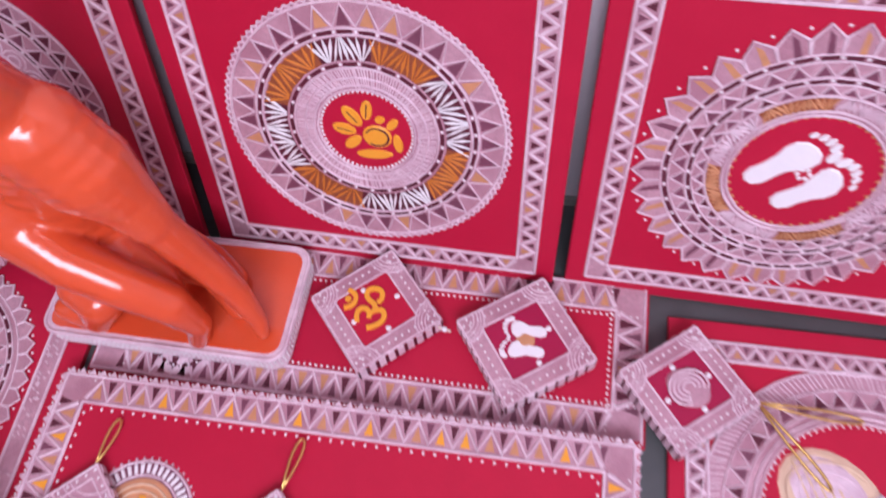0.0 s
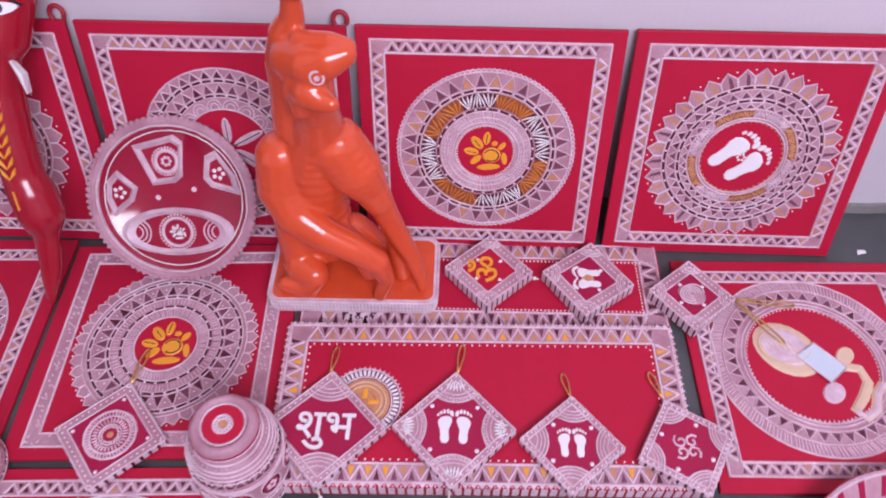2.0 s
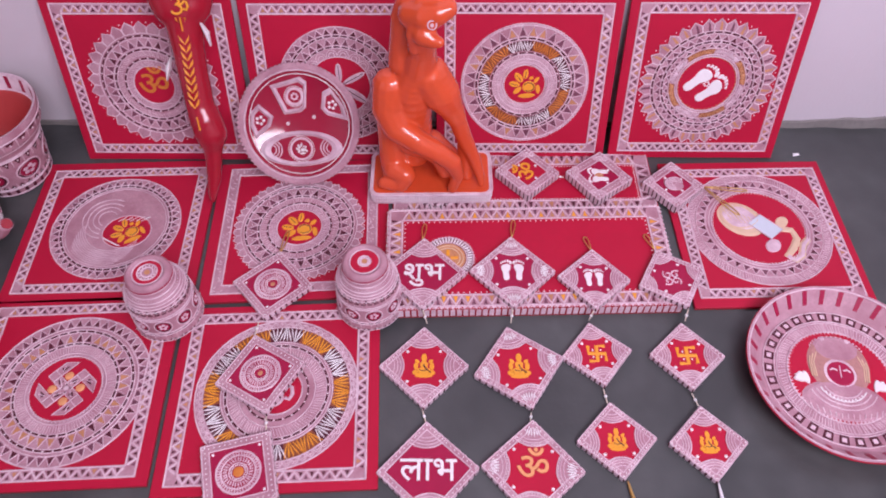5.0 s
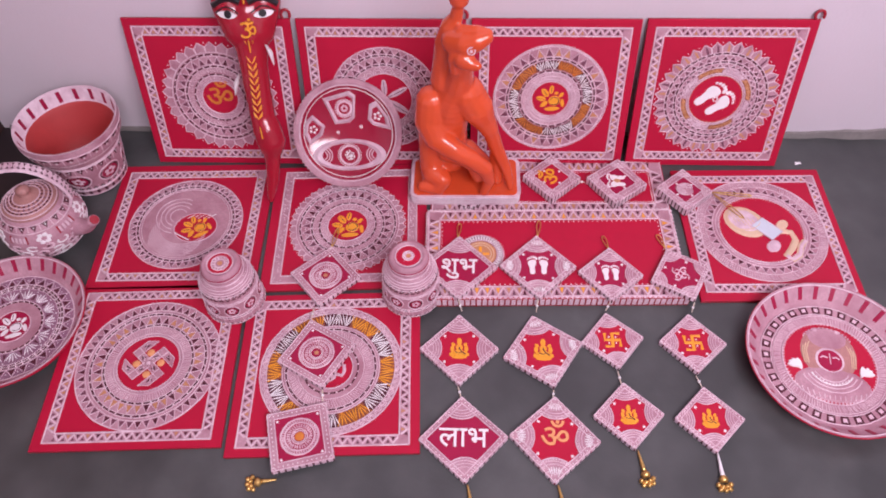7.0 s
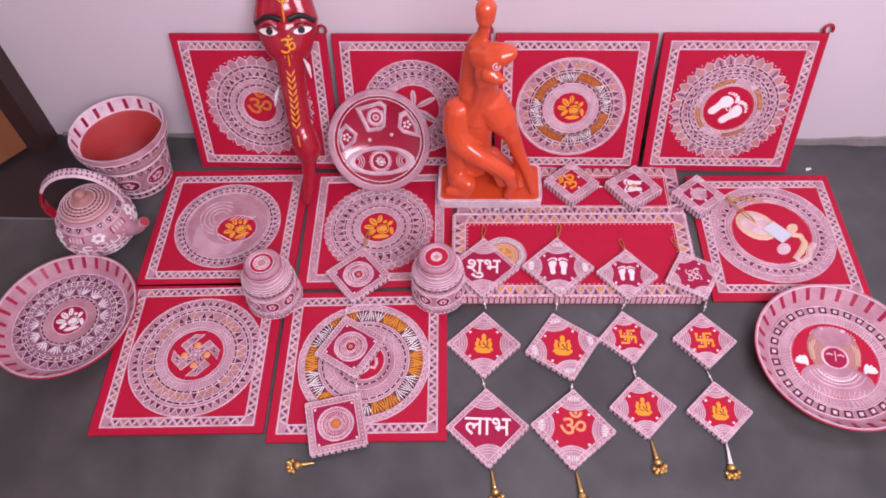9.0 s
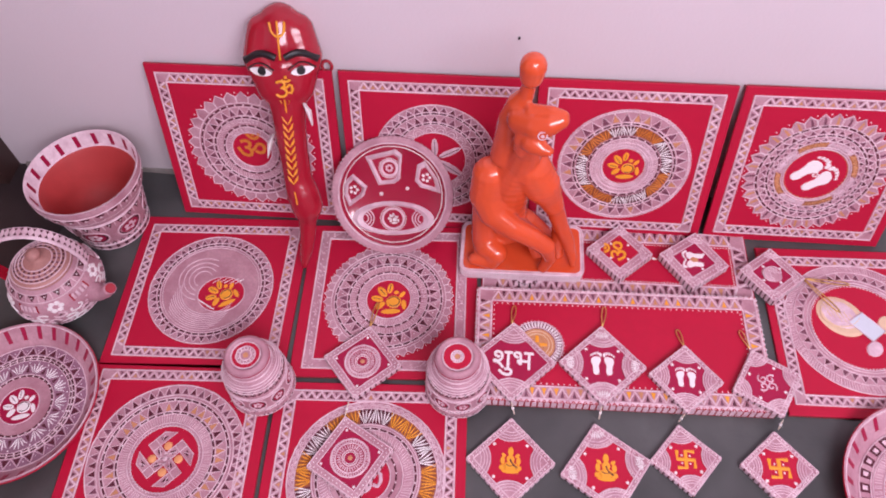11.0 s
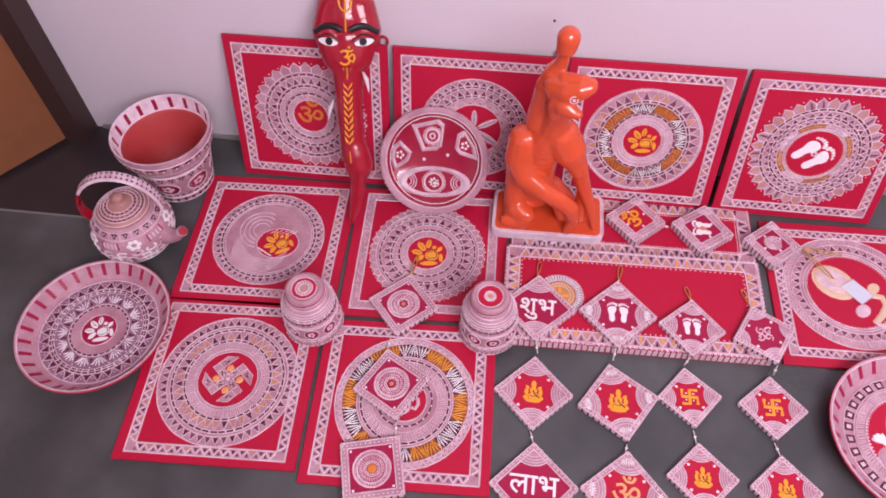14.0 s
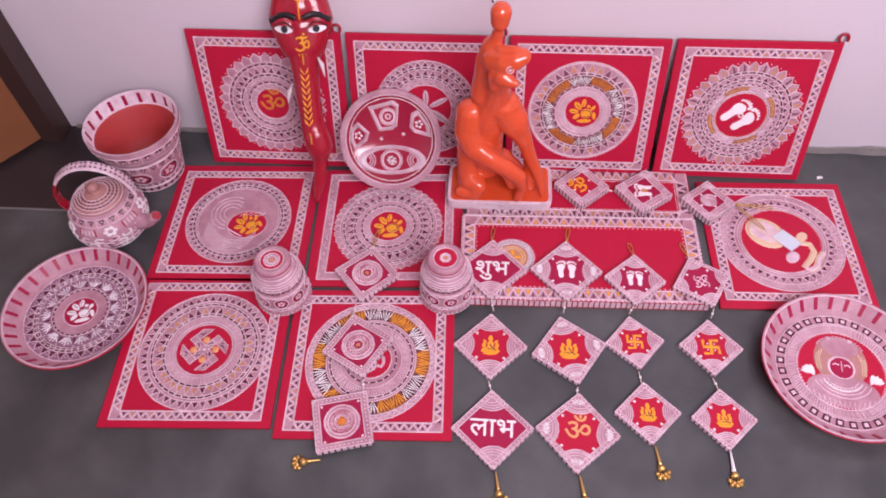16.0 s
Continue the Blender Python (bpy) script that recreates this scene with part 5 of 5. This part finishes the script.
for q in range(13):
    e.ridge([(-0.050 + 0.0083 * q, -0.050 - 0.012 * math.sin(math.pi * q / 12)), (-0.047 + 0.0078 * q, -0.061 - 0.007 * math.sin(math.pi * q / 12))], 0.0020, top + 0.0019, 0.0012, CLAY)
for q in range(13):
    e.bead(-0.03 + 0.005 * q, -0.026 - 0.014 * math.sin(math.pi * q / 12), 0.0016, top + 0.002, 0.0014, WHITE, 6)
for q in range(16):
    a = math.pi * (0.08 + 0.84 * q / 15)
    e.bead(0.039 * math.cos(a), 0.040 + 0.026 * math.sin(a), 0.0017, top + 0.001, 0.0016, CLAY, 6)
part("bust_motif", e, p, "pale abstract bust with white sprays")

rim_bars(pot, pot_inside, 0.003, 0.027, 18, 0.24)

# three-part dish leaning on the boards
R = 0.108
dish = thing("compartment_dish", pose(-0.362, 0.330, 0.0075, 54, 0, 3) @ pose(0, R, 0), "round crimson compartment dish with scalloped clay rim, leaning on a board", "dish")
prof = [(0.0, 0.004), (0.087, 0.004), (0.092, 0.010), (0.096, 0.014), (R - 0.004, 0.014), (R - 0.002, 0.012)]
part("dish", lathe(prof[:3], DISH_RED, 72), dish, "glossy crimson inside", True)
part("rim", lathe(prof[2:] + [(R - 0.008, 0.008), (0.084, 0.0), (0.0, 0.0)], WASH, 72), dish, "pale clay rim", True)
g = Geo()
for k in range(84):
    a, d = 2 * math.pi * k / 84, math.pi / 84
    g.plate([polar(R - 0.0075, a - d), polar(R - 0.0025, a - 0.55 * d), polar(R - 0.001, a), polar(R - 0.0025, a + 0.55 * d), polar(R - 0.0075, a + d)], 0.0125, 0.0152, WASH)
circle_ridge(g, 0.0935, 0.003, 0.0115, 0.003, CLAY)
circle_ridge(g, 0.0865, 0.0014, 0.0062, 0.001, WHITE)
part("scalloped_edge", g, dish)


def pocket(name, pts, scale_in, label):
    """A raised-wall compartment: a clay wall round a lower crimson field."""
    pts = [(1.1 * x, 1.1 * y) for x, y in pts]
    g = Geo()
    cx, cy = sum(p[0] for p in pts) / len(pts), sum(p[1] for p in pts) / len(pts)
    inn = [(cx + (x - cx) * scale_in, cy + (y - cy) * scale_in) for x, y in pts]
    mid = [(cx + (x - cx) * (scale_in + 1) / 2, cy + (y - cy) * (scale_in + 1) / 2) for x, y in pts]
    n = len(pts)
    rows = [[g.vert(x, y, h) for x, y in ring] for ring, h in ((pts, 0.0040), (mid, 0.0105), (inn, 0.0050))]
    for a, b in zip(rows, rows[1:]):
        for k in range(n):
            g.face([a[k], a[(k + 1) % n], b[(k + 1) % n], b[k]], CLAY)
    g.face(rows[2], DISH_RED)
    g.ridge([(cx + (x - cx) * 0.97, cy + (y - cy) * 0.97) for x, y in pts], 0.002, 0.0045, 0.002, CLAY, closed=True)
    return part(name, g, dish, label), cx, cy


eye = [(0.066 * math.cos(a), -0.040 + 0.030 * math.sin(a) * (1 if math.sin(a) > 0 else 0.9)) for a in [2 * math.pi * k / 28 for k in range(28)]]
_, cx, cy = pocket("oval_pocket", eye, 0.74, "eye-shaped compartment")
g = Geo()
circle = lambda r, n: [(cx + r * math.cos(2 * math.pi * k / n), cy + r * math.sin(2 * math.pi * k / n)) for k in range(n)]
g.ridge(circle(0.0185, 40), 0.004, 0.005, 0.0018, CLAY, closed=True)
for x, y in circle(0.0225, 34):
    g.bead(x, y, 0.0015, 0.005, 0.0016, WHITE, 5)
emblem(g, 0.011, 0.0052, mat=WHITE, cx=cx, cy=cy)
for s in (1, -1):
    for r in (0.008, 0.013, 0.018):
        g.ridge([(cx + s * (0.052 - r * math.cos(a / 5)), cy + r * math.sin(a / 5)) for a in range(-6, 7)], 0.0022, 0.0052, 0.0016, CLAY)
part("oval_pocket_motif", g, dish, "clay ring with white motif")
_, cx, cy = pocket("square_pocket", [(-0.042, 0.062), (0.006, 0.074), (0.016, 0.066), (0.012, 0.026), (0.004, 0.019), (-0.022, 0.016)], 0.72, "five-sided compartment")
g = Geo()
g.ridge(circle(0.0135, 32), 0.005, 0.005, 0.0018, CLAY, closed=True)
for x, y in circle(0.0175, 28):
    g.bead(x, y, 0.0014, 0.005, 0.0014, WHITE, 5)
for x, y in circle(0.005, 7):
    g.bead(x, y, 0.0024, 0.005, 0.0014, CLAY, 6)
part("square_pocket_motif", g, dish)
for nm, pts in (("left_pocket", [(-0.074, 0.022), (-0.062, 0.034), (-0.040, 0.014), (-0.046, -0.002), (-0.070, -0.020), (-0.077, 0.0)]), ("right_pocket", [(0.040, 0.050), (0.052, 0.056), (0.072, 0.026), (0.077, 0.004), (0.044, 0.014), (0.036, 0.024)])):
    _, cx, cy = pocket("side_pocket", pts[::-1] if sum(pts[i][0] * pts[(i + 1) % 6][1] - pts[(i + 1) % 6][0] * pts[i][1] for i in range(6)) < 0 else pts, 0.62, "leaf-shaped compartment")
    g = Geo()
    for x, y in circle(0.006, 5):
        g.bead(x, y, 0.003, 0.005, 0.0018, WHITE, 6)
    part("side_pocket_motif", g, dish)
for bx, by in ((-0.020, 0.002), (0.026, 0.012)):
    g = Geo()
    for k in range(6):
        x, y = polar(0.0022, k * math.pi / 3)
        g.bead(bx + x, by + y, 0.0015, 0.004, 0.0016, WHITE, 6)
    part("flower_dot", g, dish)


# ---- sculptures: each one mesh ----
def sculpt(name, blobs, voxel, smooth_steps, m, label, category, extra=None, mat=ORANGE, squash=1.0):
    """Chains of tapered balls fused into one skin."""
    g = Geo()
    for chain in blobs:
        for (x0, y0, z0, r0), (x1, y1, z1, r1) in zip(chain, chain[1:]):
            n = max(2, int(Vector((x1 - x0, y1 - y0, z1 - z0)).length / (0.35 * min(r0, r1))))
            for k in range(n + 1):
                s = k / n
                ball(g, (x0 + (x1 - x0) * s, y0 + (y1 - y0) * s, z0 + (z1 - z0) * s), r0 + (r1 - r0) * s, mat, 14, 8)
    tmp = new("rough", g.mesh("rough"))
    rm = tmp.modifiers.new("skin", "REMESH")
    rm.mode, rm.voxel_size = "VOXEL", voxel
    sm = tmp.modifiers.new("soften", "SMOOTH")
    sm.factor, sm.iterations = 0.5, smooth_steps
    me = bpy.data.meshes.new_from_object(tmp.evaluated_get(bpy.context.evaluated_depsgraph_get()))
    bpy.data.objects.remove(tmp)
    bm = bmesh.new()
    bm.from_mesh(me)
    mats = [mat]
    for f in bm.faces:
        f.smooth, f.material_index = True, 0
    if extra:
        e = extra()
        vs = [bm.verts.new(v) for v in e.v]
        for ids, mi in zip(e.f, e.m):
            if e.mats[mi] not in mats:
                mats.append(e.mats[mi])
            try:
                f = bm.faces.new([vs[i] for i in ids])
                f.material_index = mats.index(e.mats[mi])
            except ValueError:
                pass
    out = bpy.data.meshes.new(name)
    bm.to_mesh(out)
    bm.free()
    for q in mats:
        out.materials.append(q)
    ob = new(name, out)
    ob.matrix_world = m
    return tagged(ob, label, category)


def rounded(w, h, r, n=5):
    pts = []
    for cx, cy, a0 in ((w / 2 - r, -h / 2 + r, -90), (w / 2 - r, h / 2 - r, 0), (-w / 2 + r, h / 2 - r, 90), (-w / 2 + r, -h / 2 + r, 180)):
        pts += [polar(r, radians(a0 + 90 * k / n)) for k in range(n + 1)]
        pts[-n - 1:] = [(cx + x, cy + y) for x, y in pts[-n - 1:]]
    return pts


def statue_base():
    g = Geo()
    out, inn = rounded(0.212, 0.104, 0.014), rounded(0.202, 0.094, 0.011)
    g.plate(out, 0.0, 0.0225, CLAY)
    g.plate(inn, 0.0225, 0.0235, ORANGE)
    g.ridge(out, 0.004, 0.021, 0.003, CLAY, closed=True)
    for q in range(len(out)):
        (ax, ay), (bx, by) = out[q], out[(q + 1) % len(out)]
        n = max(1, int(math.hypot(bx - ax, by - ay) / 0.0042))
        for k in range(n):
            x, y = ax + (bx - ax) * (k + 0.5) / n, ay + (by - ay) * (k + 0.5) / n
            d = math.hypot(x, y)
            nx, ny = (by - ay), -(bx - ax)
            l = math.hypot(nx, ny)
            for zz in (0.005, 0.0125):
                g.v += [(x - ny / l * 0.0014, y + nx / l * 0.0014, zz), (x + nx / l * 0.0014, y + ny / l * 0.0014, zz + 0.003), (x + ny / l * 0.0014, y - nx / l * 0.0014, zz), (x, y, zz + 0.0062)]
                i = len(g.v)
                g.face([i - 4, i - 3, i - 1], WHITE)
                g.face([i - 3, i - 2, i - 1], WHITE)
                g.face([i - 4, i - 2, i - 3], WHITE)
    return g


def statue_extra():
    g = statue_base()
    # disc on the head: highlights on orange, painted as pale rings
    cx, cz = 0.008, 0.377
    for r, y0, y1, m in ((0.0075, -0.045, -0.0615, CLAY), (0.0053, -0.050, -0.0619, ORANGE), (0.0028, -0.050, -0.0623, CLAY)):
        n = 18
        rim = [g.vert(cx + r * math.cos(2 * math.pi * k / n), y0, cz + 1.15 * r * math.sin(2 * math.pi * k / n)) for k in range(n)]
        cap = [g.vert(cx + 0.92 * r * math.cos(2 * math.pi * k / n), y1, cz + 1.06 * r * math.sin(2 * math.pi * k / n)) for k in range(n)]
        for k in range(n):
            g.face([rim[k], rim[(k + 1) % n], cap[(k + 1) % n], cap[k]], m)
        g.face(cap, m)
    return g


STATUE = (
    # knob on a stalk
    ((-0.011, -0.018, 0.442, 0.0165), (-0.010, -0.018, 0.458, 0.0185)),
    ((-0.012, -0.018, 0.430, 0.0095), (-0.016, -0.014, 0.405, 0.0115), (-0.024, -0.010, 0.385, 0.017)),
    # blunt head bent forward, with a snout, and the mass behind it
    ((-0.018, -0.026, 0.370, 0.022), (0.0, -0.040, 0.376, 0.022), (0.016, -0.046, 0.384, 0.0165), (0.031, -0.044, 0.389, 0.0115)),
    ((-0.008, -0.030, 0.392, 0.010), (0.018, -0.036, 0.396, 0.009), (0.034, -0.040, 0.394, 0.008)),
    ((-0.004, -0.050, 0.354, 0.017), (0.010, -0.060, 0.350, 0.0105), (0.018, -0.064, 0.351, 0.0075)),
    ((-0.028, -0.012, 0.386, 0.013), (-0.036, -0.006, 0.352, 0.016), (-0.038, 0.0, 0.310, 0.018), (-0.040, 0.002, 0.268, 0.022)),
    ((-0.012, -0.042, 0.380, 0.009), (-0.020, -0.044, 0.350, 0.010), (-0.018, -0.040, 0.322, 0.009)),
    # neck, torso, chest
    ((-0.006, -0.028, 0.340, 0.021), (-0.008, -0.016, 0.300, 0.022), (-0.014, -0.004, 0.258, 0.029), (-0.026, 0.006, 0.212, 0.038), (-0.034, 0.012, 0.150, 0.038), (-0.030, 0.014, 0.070, 0.034)),
    ((0.002, -0.006, 0.245, 0.032), (0.018, -0.008, 0.215, 0.031), (0.032, -0.010, 0.188, 0.022), (0.042, -0.014, 0.168, 0.0175)),
    # shoulder and the long arm across the front
    ((-0.060, 0.0, 0.222, 0.029), (-0.064, -0.010, 0.185, 0.029), (-0.052, -0.026, 0.158, 0.024), (-0.022, -0.038, 0.140, 0.020), (0.010, -0.042, 0.120, 0.018), (0.036, -0.042, 0.094, 0.016), (0.046, -0.042, 0.060, 0.011), (0.036, -0.044, 0.030, 0.009)),
    # haunch and rounded front foot
    ((-0.064, 0.004, 0.180, 0.026), (-0.066, 0.002, 0.120, 0.023), (-0.064, -0.004, 0.070, 0.025), (-0.060, -0.012, 0.045, 0.026)),
    ((-0.060, -0.020, 0.056, 0.023), (-0.044, -0.032, 0.052, 0.019), (-0.052, -0.038, 0.034, 0.014), (-0.082, -0.034, 0.034, 0.011)),
    # knee and slim front limb
    ((0.044, -0.014, 0.164, 0.0155), (0.058, -0.014, 0.116, 0.014), (0.074, -0.018, 0.076, 0.0115), (0.085, -0.026, 0.042, 0.008), (0.087, -0.032, 0.029, 0.006)),
    ((0.056, -0.010, 0.100, 0.012), (0.058, -0.010, 0.060, 0.012), (0.062, -0.012, 0.032, 0.012)),
    # folds between
    ((-0.030, -0.010, 0.112, 0.026), (-0.004, -0.018, 0.104, 0.020), (0.016, -0.022, 0.084, 0.016), (0.024, -0.028, 0.055, 0.012)),
    ((0.0, 0.014, 0.080, 0.026), (0.030, 0.014, 0.050, 0.020), (0.050, 0.012, 0.032, 0.012)),
)
sculpt("statue", STATUE, 0.0022, 6, pose(-0.135, 0.339, BOARD_T + 0.0022, 0, 0, 1), "glossy orange abstract statue on a clay-edged rectangular base", "statue", statue_extra)


# long trunk-like mask, lying back against the wall
def mask_extra():
    g = Geo()

    def eye_patch(cx, cy, tilt):
        n = 14
        pts = []
        for k in range(n):
            a = 2 * math.pi * k / n
            u, v = 0.0170 * math.cos(a), 0.0064 * math.sin(a) * abs(math.sin(a)) ** 0.3
            pts.append((cx + u * math.cos(tilt) - v * math.sin(tilt), cy + u * math.sin(tilt) + v * math.cos(tilt)))
        return pts

    def surf(x, y):
        return 0.036 - 7.0 * x * x

    def layer(pts, lift, mat):
        ids = [len(g.v) + k for k in range(len(pts))]
        g.v += [(x, y, surf(x, y) + lift) for x, y in pts]
        base = [len(g.v) + k for k in range(len(pts))]
        g.v += [(x, y, surf(x, y) - 0.008) for x, y in pts]
        g.face(ids, mat)
        n = len(pts)
        for k in range(n):
            g.face([base[k], base[(k + 1) % n], ids[(k + 1) % n], ids[k]], mat)

    for s in (1, -1):
        layer(eye_patch(s * 0.031, 0.359, s * 0.12), 0.006, WHITE)
        layer([(s * 0.029 + 0.0065 * math.cos(a), 0.360 + 0.0065 * math.sin(a)) for a in [2 * math.pi * k / 12 for k in range(12)]], 0.0068, BLACK)
        g.place = lambda x, y, z: (x, y, surf(x, y) + z)
        g.ridge([(s * (0.007 + 0.0048 * k), 0.379 + 0.008 * math.sin(math.pi * k / 9) - 0.0004 * k) for k in range(11)], 0.011, 0.002, 0.006, BLACK)
        g.ridge([(s * (0.011 + 0.005 * k), 0.361 + 0.011 * math.sin(math.pi * k / 8)) for k in range(9)], 0.0022, 0.004, 0.003, BLACK)
    g.place = lambda x, y, z: (x, y, 0.0360 - 7.0 * x * x + z) if y > 0.31 else (x, y, trunk(y) - 12.0 * x * x + z)
    stroke_glyph(g, TRIDENT, 0.020, 0.0034, 0.001, YELLOW, 0.0, 0.412, h=0.0024)
    stroke_glyph(g, [[(0, 1), (0, -1)]], 0.012, 0.003, 0.001, YELLOW, 0.0, 0.388, h=0.0024)
    stroke_glyph(g, OM, 0.016, 0.0040, 0.001, YELLOW, 0.0, 0.334, h=0.0024)
    stroke_glyph(g, TRIDENT, 0.012, 0.003, 0.001, YELLOW, 0.0, 0.304, h=0.0024)
    for k in range(9):
        y = 0.284 - 0.0125 * k
        for s in (1, -1):
            g.ridge([(0, y - 0.010), (s * 0.005, y - 0.003), (s * 0.008, y + 0.004)], 0.0045, 0.001, 0.0024, YELLOW, taper=True)
    g.ridge([(0, 0.160), (0.001, 0.150), (0.002, 0.138)], 0.0022, 0.001, 0.002, YELLOW)
    for s in (1, -1):
        g.place = lambda x, y, z: (x, y, z)
        q0 = 0.305 if s > 0 else 0.255
        g.ridge([(s * 0.026, q0), (s * 0.033, q0 - 0.016), (s * 0.037, q0 - 0.036)], 0.009, 0.010, 0.014, WHITE, taper=True)
    return g


def trunk(y):
    return 0.0245


MASK = (
    ((0.0, 0.420, 0.0, 0.034), (0.0, 0.395, 0.0, 0.039)),
    ((-0.022, 0.410, 0.0, 0.030), (-0.029, 0.375, 0.0, 0.032), (-0.014, 0.33, 0.0, 0.032)),
    ((0.022, 0.410, 0.0, 0.030), (0.029, 0.375, 0.0, 0.032), (0.014, 0.33, 0.0, 0.032)),
    ((0.0, 0.36, 0.0, 0.034), (0.0, 0.32, 0.0, 0.032), (0.0, 0.27, 0.0, 0.0265), (0.002, 0.22, 0.0, 0.0245), (0.005, 0.17, 0.0, 0.0240), (0.010, 0.148, 0.0, 0.0275), (0.015, 0.126, 0.0, 0.0275), (0.014, 0.10, -0.004, 0.0165), (0.012, 0.075, -0.006, 0.0145), (0.008, 0.045, -0.008, 0.0125), (0.002, 0.018, -0.010, 0.0085), (0.0, 0.004, -0.010, 0.0055)),
)
sculpt("wall_mask", MASK, 0.003, 9, pose(-0.513, 0.276, 0.018, 61, 0, -1.0) @ pose(0, 0, 0.006, 0, 12, 1.6), "glossy red long-nosed mask with yellow leaf stripe, against the wall", "mask", mask_extra, MASK_RED)
